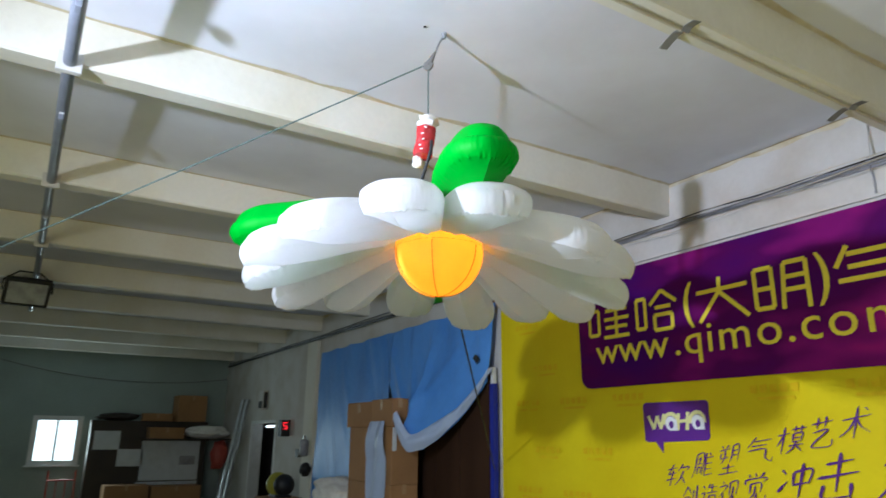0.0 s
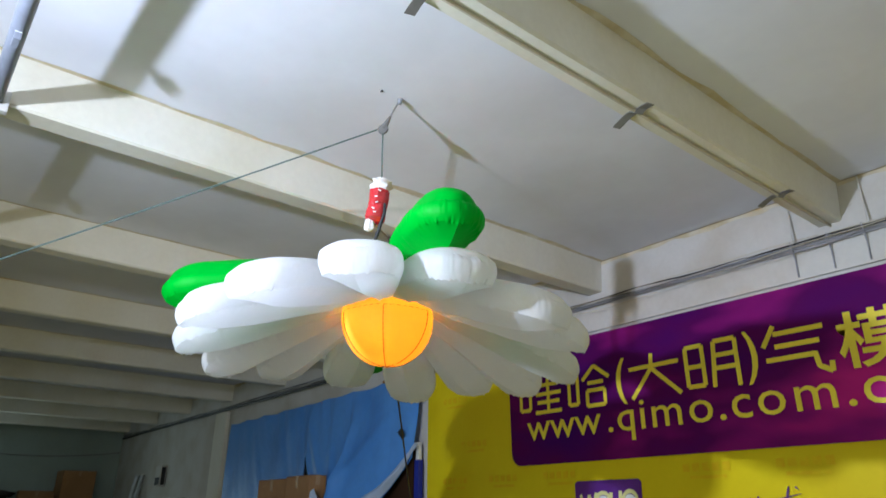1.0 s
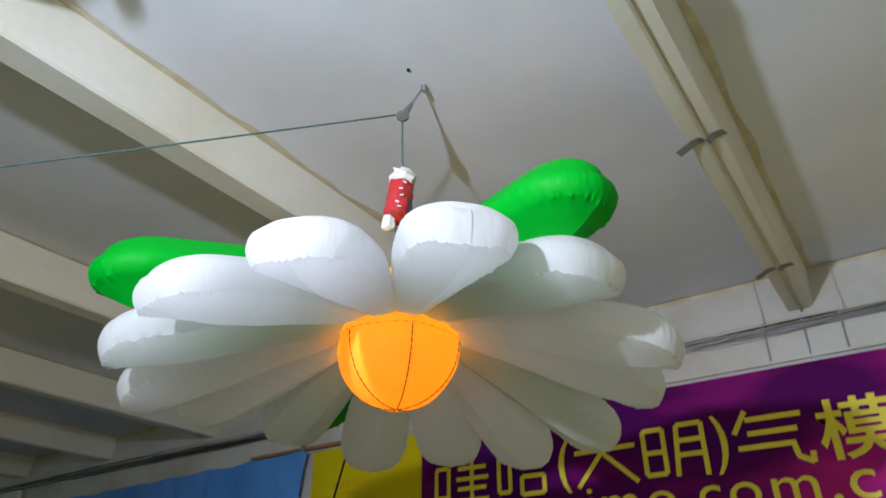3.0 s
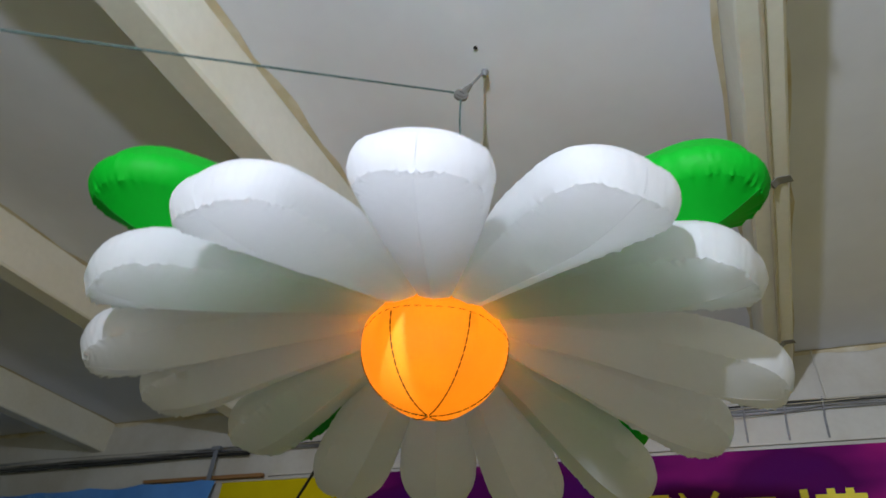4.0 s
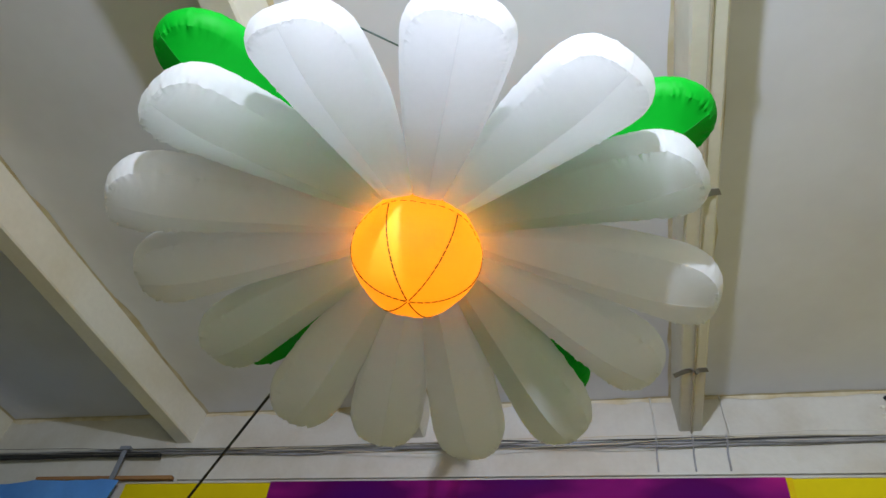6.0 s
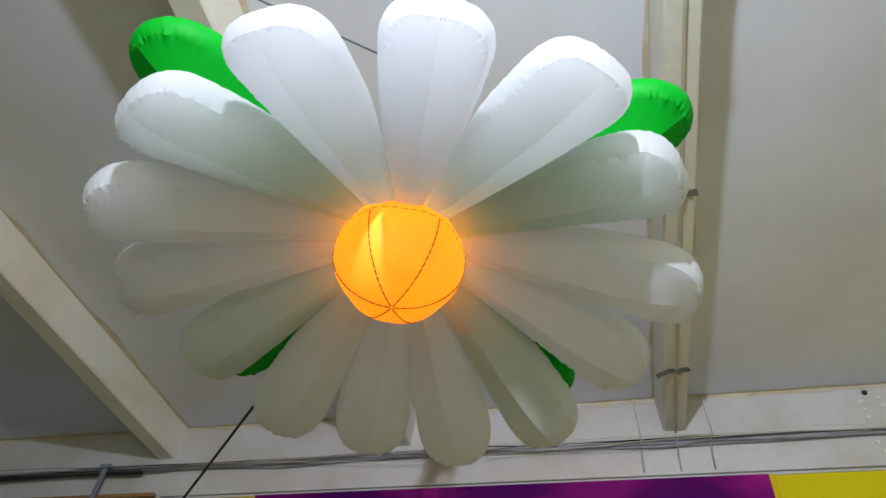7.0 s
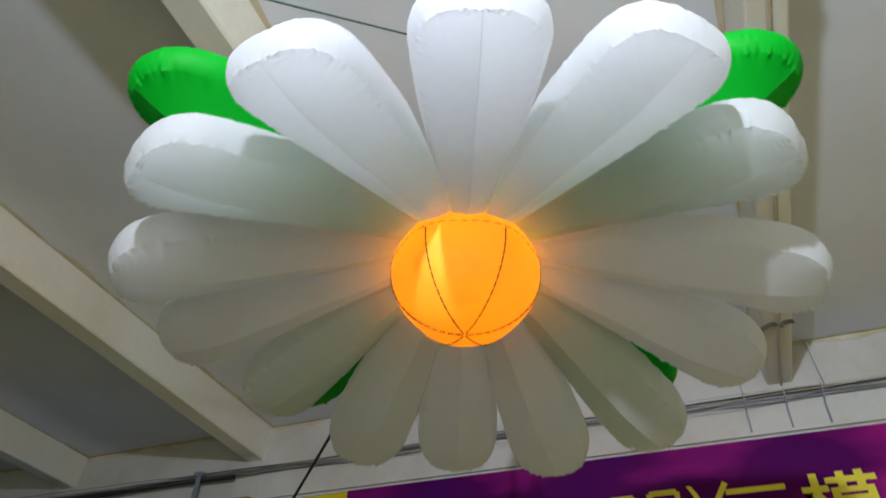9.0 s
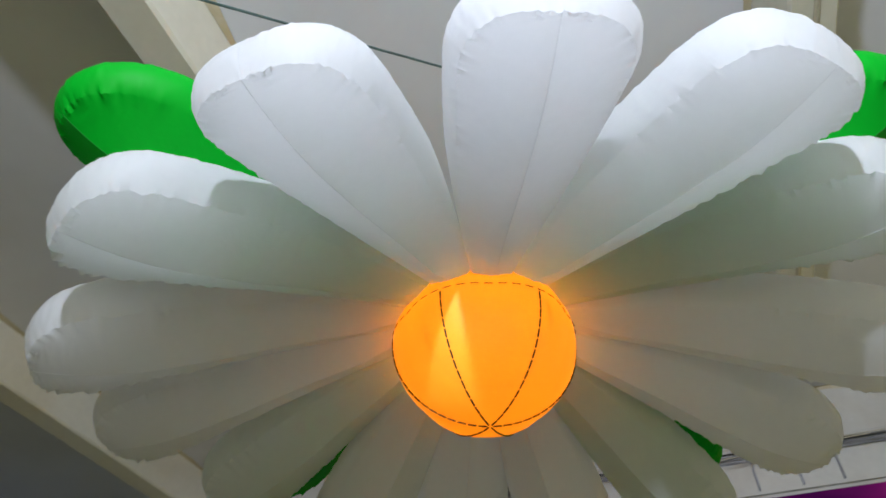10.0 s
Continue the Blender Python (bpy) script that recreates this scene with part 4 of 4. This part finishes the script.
part("cable", tube([(0.004 * noise.noise(Vector((0, i * 0.6, 0))), Y0 + 0.02 + i * 0.25, -0.010) for i in range(36)], 0.008, 7), M_WIRE, conduit)
for y in (-0.645, -1.94, -3.1, -4.2, -5.3):
    def strap(u, v):
        """A bent strip: one wing hangs past the beam's edge, a hump goes round the cable."""
        x = -0.118 + 0.185 * u
        return (x + 0.012 * v, y - 0.019 + 0.038 * v, -0.004 - 0.018 * math.exp(-(x / 0.013) ** 2) - 0.034 * max(0.0, (-0.035 - x) / 0.083) ** 1.3)
    part("strap_clip", sheet(strap, 28, 2, thick=0.003), M_CLIP, conduit, "tarnished metal strap clip")

# lamp pipe through the beams, with its floodlight
PY, PZ = -4.14, 3.60
pipe = empty("lamp_pipe", (0, PY, PZ))
tagged(pipe, "grey steel lamp pipe running through the ceiling beams", "pipe")
part("tube", tube([(x, 0, 0) for x in (-7.4, -4, -1.55, 0.2, 2.0, 4.0)], 0.030, 14), M_PIPE, pipe, smooth=50)
for bx in BEAMS[4:9]:
    bm = box((bx - 0.01, -0.055, -0.050), (bx + 0.03, 0.055, 0.05), 0.006)
    part("sleeve", bm, M_WALL, pipe, "pale plaster sleeve")
for x in (-2.4,):
    bm = bmesh.new()
    bmesh.ops.create_cone(bm, cap_ends=True, segments=14, radius1=0.036, radius2=0.036, depth=0.05, matrix=pose(x, 0, 0, 0, 90, 0))
    box((x - 0.03, -0.02, -0.05), (x + 0.02, 0.02, -0.02), 0.005, bm)
    part("pipe_clamp", bm, M_STEEL, pipe, "steel pipe clamp")
for x in (0.832, -0.312):                          # junction boxes clipped under the pipe
    part("junction_box", box((x - 0.030, -0.013, -0.078), (x + 0.030, 0.013, -0.047), 0.005), M_PIPE, pipe, "grey junction box")
    part("pipe_clip", box((x - 0.005, -0.012, -0.048), (x + 0.005, 0.012, 0.0), 0.002), M_WHITEFRAME, pipe, "white plastic pipe clip")

flood = empty("floodlight", (-4.95, PY - 0.06, 3.41))
tagged(flood, "black square floodlight hanging unlit from the lamp pipe", "floodlight")
flood.rotation_euler = (0, radians(38), radians(6))
part("housing", box((-0.04, -0.22, -0.16), (0.03, 0.22, 0.16), 0.014), M_BLACK, flood)
part("lens", box((0.024, -0.185, -0.125), (0.040, 0.185, 0.125), 0.004), M_LENS, flood, "dull pale glass lens")
part("yoke", tube([(0, 0.235, 0.0), (-0.05, 0.235, 0.10), (-0.14, 0.10, 0.17), (-0.14, -0.10, 0.17), (-0.05, -0.235, 0.10), (0, -0.235, 0.0)], 0.010, 6), M_BLACK, flood)

# the floodlight on its stand behind the camera
wl = new("stand_floodlight")
wl.matrix_basis = look(LAMP_AT, LAMP_AIM)
tagged(wl, "bright floodlight on a tall steel stand", "floodlight")
part("housing", box((-0.16, -0.12, 0.012), (0.16, 0.12, 0.07), 0.012), M_BLACK, wl)
foot = wl.matrix_basis.inverted()
part("pole", tube([foot @ Vector((1.54, -5.30, 2.96)), foot @ Vector((1.54, -5.33, FL + 0.1))], 0.016, 10), M_STEEL, wl)
for k in range(3):
    a = 2 * math.pi * k / 3 + 0.4
    part("leg", tube([foot @ Vector((1.54, -5.33, FL + 0.7)), foot @ Vector((1.54 + 0.45 * math.cos(a), -5.33 + 0.45 * math.sin(a), FL + 0.012))], 0.012, 8), M_STEEL, wl)


# ---------------------------------------------------------------- blue sheet, boxes and boards beside the banner
tarp = empty("plastic_sheet", (0, 0, 0))
tagged(tarp, "blue plastic sheet gathered up and hung over the wall", "plastic sheet")


def hem_z(x):
    """Lower edge of the blue sheet: low at the far side, torn, then swept up towards the banner."""
    if x < -4.30:
        return 0.9
    if x < -4.22:
        return 0.9 + (2.47 - 0.9) * (x + 4.30) / 0.08
    if x < -3.56:
        return 1.79 + 0.25 * max(0.0, (-3.55 - x) / 0.44) ** 1.5 + 0.30 * max(0.0, (-3.95 - x) / 0.21)
    if x < -3.29:
        return 1.79
    if x < -3.05:
        return 1.785 + 0.325 * min(1.0, (-3.05 - x) / 0.187) ** 1.6
    return 1.785 + 0.83 * min(1.1, (x + 3.05) / 1.09) ** 1.6


def hem_y(x):
    """How far the lower edge stands out from the wall: it comes forward where it is caught between the cartons."""
    return -0.11 - 0.13 * min(1.0, max(0.0, -1.96 - x) / 0.6) - 0.29 * min(1.0, max(0.0, -2.45 - x) / 0.78) ** 1.3


def tarp_at(u, v):
    x = -6.70 + (6.70 - 2.085 + 0.085 * (1 - v)) * u
    top = 3.22 + 0.06 * u - 0.02 * abs(math.sin(u * 26))
    z = top + (hem_z(x) - top) * v
    fold = 0.030 * noise.noise(Vector((x * 2.2 + v * 1.4, z * 0.6, 1))) + 0.016 * noise.noise(Vector((x * 6 + z * 2.0, z * 1.3, 5)))
    pull = 0.0
    for lean, wide in ((-0.55, 0.07), (-0.05, 0.06), (0.50, 0.08), (1.15, 0.10)):      # folds that fan out from the gathered knot
        pull += 0.05 * math.exp(-((x + 3.62 - (z - 1.95) * lean) / wide) ** 2) * v
    out = min(1.0, max(0.0, (x + 3.29) / 0.09)) * (hem_y(x) + 0.135) * v ** 1.6
    return (x, -0.085 - fold * (1 - 0.5 * v) - pull - 0.05 * v + out, z)


part("sheet", sheet(tarp_at, 150, 36, thick=0.002), M_TARP, tarp, "blue translucent plastic", smooth=50)


def hem_band(u, v):
    """The pale gathered border, turned outwards along the lower edge and slack where it is caught."""
    x = -3.237 + (3.237 - 1.985) * u
    deep = 0.03 + 0.165 * math.sin(math.pi * min(1.0, 0.15 + 0.85 * u ** 0.75))
    crease = 0.010 * math.sin(v * 9 + u * 14) + 0.014 * noise.noise(Vector((u * 9, v * 2.5, 2)))
    return (x + 0.05 * v * (1 - u), hem_y(x) - 0.03 - 0.05 * math.sin(math.pi * v) * (0.4 + deep * 3) - crease, hem_z(x) - 0.012 + deep * v)


part("gathered_hem", sheet(hem_band, 60, 12, thick=0.003), M_TARPPALE, tarp, "pale gathered hem", smooth=50)
part("batten", box((-2.75, -0.06, 3.285), (-1.60, -0.026, 3.312), 0.004), M_CARD, tarp, "thin wooden batten")
bm = bmesh.new()
plate([(-2.27, 2.72), (-2.23, 2.68), (-2.20, 2.65), (-2.16, 2.69), (-2.18, 2.73), (-2.22, 2.75)], -0.175, 0.006, bm)
part("tear", bm, M_BLACK, tarp, "small dark torn hole")


def loose_strip(u, v):
    z = 2.10 - 1.25 * v
    x = -3.80 + 0.50 * u - 0.10 * v - 0.12 * (1 - v) * u
    return (x, -0.585 - 0.02 * math.sin(u * 9 + v * 5) - 0.03 * math.sin(math.pi * min(1, v * 3)), z)


strip = part("plastic_strip", sheet(loose_strip, 16, 30, thick=0.002), M_TARPPALE, None, smooth=60)
tagged(strip, "pale blue plastic film draped down over the cartons", "plastic film")


def carton(x0, x1, y0, y1, z0, z1, label, turn=0.0, mat=M_CARD):
    """A closed cardboard box with two top flaps, a tape strip and a slightly bulged body."""
    c = empty("cardboard_box", ((x0 + x1) / 2, (y0 + y1) / 2, z0), turn)
    tagged(c, label, "cardboard box", "stacked cardboard boxes")
    w, d_, h = (x1 - x0) / 2, (y1 - y0) / 2, z1 - z0
    bm = box((-w, -d_, 0), (w, d_, h - 0.008), 0.008)
    part("body", bm, mat, c)
    part("flap", box((-w, -d_, h - 0.007), (w, -0.003, h), 0.002), mat, c)
    part("flap", box((-w, 0.003, h - 0.007), (w, d_, h), 0.002), mat, c)
    for lo, hi in (((-w, -0.025, h + 0.0005), (w, 0.025, h + 0.002)), ((w + 0.0005, -0.025, h - 0.10), (w + 0.002, 0.025, h + 0.002)), ((-0.03, -d_ - 0.002, h - 0.12), (0.03, -d_ - 0.0005, h))):
        part("tape", box(lo, hi), M_TAPE, c, "shiny packing tape")
    return c


for z0, z1 in ((FL, 0.82), (0.82, 1.43), (1.43, 2.04)):
    carton(-4.42, -3.30, -0.555, -0.22, z0, z1, "large brown cardboard box in a tall stack")
carton(-4.52, -3.87, -0.55, -0.25, 2.04, 2.33, "brown cardboard box on top of the stack", 2)
carton(-3.85, -3.27, -0.56, -0.36, 2.04, 2.345, "dented brown cardboard box on top of the stack", -3)

tagged(part("paper_strip", box((-3.2995, -0.55, 1.78), (-3.290, -0.50, 2.03), 0.002), M_PAPER), "white paper strip stuck on the cardboard box", "paper")

# dark boards leaning on the wall under the gathered sheet
for k, (x0, x1, z1) in enumerate(((-3.75, -3.15, 1.95), (-3.14, -2.66, 2.2), (-2.65, -2.13, 2.55))):
    b = part("wooden_board", box((x0, -0.075 - 0.004 * k, FL), (x1 - 0.008, -0.04 - 0.004 * k, z1), 0.004), M_WOOD)
    tagged(b, "dark brown wooden board standing against the wall", "board", "boards against the wall")
post = empty("blue_post", (-2.06, -0.07, FL))
tagged(post, "deep blue metal post with a pale cap beside the banner", "post")
part("shaft", box((-0.03, -0.03, 0), (0.03, 0.03, 2.25), 0.005), M_BLUEPOST, post)
part("cap", box((-0.022, -0.022, 2.24), (0.022, 0.022, 2.41), 0.006), M_WHITEFRAME, post, "pale upper end")


def crumpled_bag(cx, cy, cz, rx, ry, rz, seed):
    bm = bmesh.new()
    bmesh.ops.create_icosphere(bm, subdivisions=4, radius=1)
    for v in bm.verts:
        p = v.co.copy()
        k = 1 + 0.28 * noise.noise(p * 1.7 + Vector((seed, 0, 0))) + 0.13 * noise.noise(p * 4.5 + Vector((0, seed, 0)))
        v.co = (cx + p.x * rx * k, cy + p.y * ry * k, max(cz - rz, cz + p.z * rz * k))
    return bm


carton(-5.70, -4.45, -0.75, -0.12, FL, 1.05, "brown cardboard box under a white cloth")
tagged(part("crumpled_cloth", crumpled_bag(-5.08, -0.42, 1.23, 0.60, 0.26, 0.19, 3), M_FOAM, smooth=50), "crumpled white fabric pile on a cardboard box", "fabric")

# blower beside the doorway
blower = empty("air_blower", (-7.27, -0.45, 1.02))
tagged(blower, "black air blower drum with a dull yellow rim on a crate", "air blower")
bm = bmesh.new()
bmesh.ops.create_uvsphere(bm, u_segments=24, v_segments=14, radius=0.165, matrix=Matrix.Translation((0.10, 0.05, 0.18)) @ Matrix.Diagonal((0.8, 1, 1, 1)))
part("drum", bm, M_BLACK, blower, smooth=60)
bm = bmesh.new()
bmesh.ops.create_cone(bm, cap_ends=True, segments=28, radius1=0.18, radius2=0.17, depth=0.08, matrix=pose(-0.05, 0, 0.19, 0, 90, 0))
bmesh.ops.bevel(bm, geom=[e for e in bm.edges if len(e.link_faces) == 2 and e.calc_face_angle(0) > 1], offset=0.015, segments=2, affect="EDGES")
part("rim", bm, M_HAZARD, blower, "dull yellow rim")
part("foot", box((-0.12, -0.11, 0.0), (0.18, 0.15, 0.04), 0.008), M_BLACK, blower)
carton(-7.60, -6.95, -0.72, -0.17, FL, 1.02, "brown cardboard box under the air blower")

# ---------------------------------------------------------------- long wall past the sheet
tagged(part("column", box((-7.42, -0.06, FL), (-6.98, 0.0, 3.45), 0.01), M_BEAM), "cream-painted concrete wall column", "column", kind="structure")
door = empty("door_1", (DOOR[0], 0, FL))
tagged(door, "open doorway with a pale grey frame to a dark room", "door", kind="structure")
DW, DH = DOOR[1] - DOOR[0], DOOR[3] - FL
for a, b in (((-0.06, -0.02, 0), (0.0, 0.21, DH + 0.06)), ((DW, -0.02, 0), (DW + 0.06, 0.21, DH + 0.06))):
    part("door_jamb", box(a, b, 0.006), M_WHITEFRAME, door)
part("door_head", box((0.0, -0.02, DH), (DW, 0.21, DH + 0.06), 0.006), M_WHITEFRAME, door)
tagged(part("ceiling_light", box((-10.55, 0.30, 2.10), (-9.75, 0.35, 2.145), 0.01), M_DAY), "lit tube lamp in the back room", "lamp")

led = empty("wall_display", (-8.28, -0.10, 1.925))
tagged(led, "small black box with a lit red display by the doorway", "display")
part("case", box((-0.10, -0.06, 0.0), (0.08, 0.10, 0.28), 0.008), M_BLACK, led)
for a, b in (((0.0825, -0.03, 0.17), (0.0835, 0.04, 0.185)), ((0.0825, -0.03, 0.12), (0.0835, 0.04, 0.135)), ((0.0825, -0.03, 0.225), (0.0835, 0.04, 0.24)), ((0.0825, -0.035, 0.187), (0.0835, -0.022, 0.223)), ((0.0825, 0.03, 0.137), (0.0835, 0.043, 0.168))):
    part("segment", box(a, b), M_LED, led, "glowing red segment")

vent = empty("wall_box", (-9.72, 0, 2.42))
tagged(vent, "small grey box with a dark opening high on the wall", "wall box")
part("case", box((-0.14, -0.10, 0.0), (0.14, 0.0, 0.36), 0.01), M_WALL, vent)
part("opening", box((-0.10, -0.108, 0.03), (0.12, -0.101, 0.16), 0.003), M_BLACK, vent, "dark opening")
part("side_opening", box((0.141, -0.085, 0.03), (0.146, -0.015, 0.33), 0.002), M_BLACK, vent, "dark side grille")
sw = empty("wall_switch", (-7.62, 0, 1.60))
tagged(sw, "small dark switch box on the white wall", "switch")
part("case", box((-0.07, -0.07, 0), (0.07, 0, 0.13), 0.008), M_BLACK, sw)
part("cover", box((-0.06, -0.03, 0.20), (0.08, 0, 0.30), 0.008), M_WALL, sw, "pale cover plate")
bell = empty("hanging_tool", (-7.12, -0.135, 1.62))
tagged(bell, "grey-brown hand tool with a shiny tip hung on the column", "tool")
part("body", crumpled(0.07, 0.0, 0.27, 4, rough=0.15, ends=0.6), M_CABLE, bell, smooth=50)
part("tip", tube([(0, 0, 0.26), (0, -0.01, 0.33)], [0.03, 0.018], 10), M_ALU, bell, "shiny metal tip")
knob = part("dark_pouch", crumpled_bag(-6.98, -0.145, 1.43, 0.11, 0.08, 0.10, 8), M_BLACK, smooth=60)
tagged(knob, "small black pouch hung on the column", "pouch")

# poles leaning by the doorway
for x0, x1, r in ((-10.15, -10.75, 0.040), (-10.45, -11.05, 0.052)):
    t = tagged(part("metal_pole", tube([(x0, -0.62, FL), (x1, -0.055, 2.66)], r, 10), M_ALU, smooth=50), "bare aluminium pole leaning against the wall", "pole", "leaning poles")

# ---------------------------------------------------------------- end wall with window, pin board and boxes
win = empty("window_1", (X0, 0, 0))
tagged(win, "small white-framed sliding window bright with daylight", "window", kind="structure")
y0, y1, z0, z1 = WIN
bm = bmesh.new()
for a, b in (((-0.12, y0, z0), (0.02, y0 + 0.10, z1)), ((-0.12, y1 - 0.10, z0), (0.02, y1, z1)), ((-0.12, y0 + 0.10, z1 - 0.09), (0.02, y1 - 0.10, z1)), ((-0.12, y0 + 0.10, z0), (0.02, y1 - 0.10, z0 + 0.09)),
             ((-0.08, (y0 + y1) / 2 - 0.02, z0 + 0.09), (-0.02, (y0 + y1) / 2 + 0.02, z1 - 0.09))):
    box(a, b, 0.004, bm)
part("window_frame", bm, M_WHITEFRAME, win)
for a, b in ((y0 + 0.10, (y0 + y1) / 2 - 0.02), ((y0 + y1) / 2 + 0.02, y1 - 0.10)):
    pane = part("pane", box((-0.055, a, z0 + 0.09), (-0.050, b, z1 - 0.09)), M_GLASS, win, "clear glass")
    pane.visible_shadow = False
part("window_sill", box((-0.02, y0 - 0.04, z0 - 0.03), (0.05, y1 + 0.04, z0 - 0.002), 0.004), M_WHITEFRAME, win)
tagged(part("backdrop", box((X0 - 1.3, y0 - 2.5, -1.0), (X0 - 1.2, y1 + 2.5, 4.0)), M_DAY), "hazy bright daylight outside the window", "backdrop", kind="structure")

rack = empty("pin_board", (-12.3, 0, 0))
tagged(rack, "tall dark board cabinet with white papers pinned on it", "cabinet")
part("body", box((-0.42, -2.76, FL), (0.0, -0.45, 2.22), 0.01), M_DARK, rack)
for a, b, z_, c_ in ((-2.68, -2.19, 1.64, 2.01), (-2.21, -1.72, 1.31, 1.65), (-1.755, -0.58, 1.02, 1.82)):
    part("paper", box((0.002, a, z_), (0.006, b, c_), 0.001), M_PAPER, rack, "white paper sheet")
part("photo", box((0.008, -0.98, 1.33), (0.011, -0.66, 1.51)), M_CABLE, rack, "grey printed picture")
part("lower_panel", box((0.002, -1.80, FL), (0.02, -0.58, 1.00), 0.003), M_PAPER, rack, "pale lower panel")
carton(-12.65, -12.15, -1.15, -0.55, 2.22, 2.77, "brown cardboard box on top of the dark cabinet", 3)
carton(-12.65, -12.25, -1.80, -1.2, 2.22, 2.38, "flat brown box on top of the dark cabinet", -3)
tagged(part("folded_cloth", crumpled_bag(-12.45, -2.25, 2.30, 0.20, 0.40, 0.08, 5), M_DARK, smooth=50), "dark folded fabric on the cabinet", "fabric")
tagged(part("wall_shelf", box((-12.295, -1.80, 1.835), (-11.85, -0.02, 1.865), 0.004), M_DARK), "dark wooden shelf in front of the cabinet", "shelf")
carton(-12.25, -11.90, -1.70, -1.00, 1.865, 2.09, "orange-brown cardboard box on a shelf")
tagged(part("folded_cloth", crumpled_bag(-12.10, -0.50, 2.00, 0.20, 0.46, 0.135, 12), M_FOAM, smooth=50), "pale crumpled fabric on a shelf", "fabric")
tagged(part("folded_cloth", crumpled_bag(-12.00, -0.24, 1.54, 0.14, 0.17, 0.30, 15), M_REDPAINT, smooth=50), "red fabric hanging below the shelf", "fabric")
carton(-12.05, -11.55, -2.45, -1.65, FL, 0.98, "tall brown cardboard box by the cabinet")
carton(-12.05, -11.55, -1.60, -0.65, FL, 0.95, "tall brown cardboard box by the cabinet", 2)

chair = empty("red_trolley", (-12.3, -3.15, FL))
tagged(chair, "red tubular hand trolley standing below the window", "trolley")
for y in (-0.24, 0.24):
    part("upright", tube([(0, y, 0.0), (-0.05, y, 1.05)], 0.017, 8), M_REDPAINT, chair)
for z in (0.50, 0.86):
    part("rail", tube([(-0.02 - 0.02 * z, -0.24, z), (-0.02 - 0.02 * z, 0.24, z)], 0.014, 8), M_REDPAINT, chair)
for y in (-0.08, 0.08):
    part("bar", tube([(-0.01, y, 0.2), (-0.04, y, 0.86)], 0.010, 8), M_REDPAINT, chair)

bm = tube(sag((X0 + 0.012, -4.60, 3.40), (X0 + 0.012, -0.01, 3.20), 0.24, 40), 0.008, 6)
tagged(part("sagging_cable", bm, M_CLIP), "dark cable sagging along the end wall", "cable")
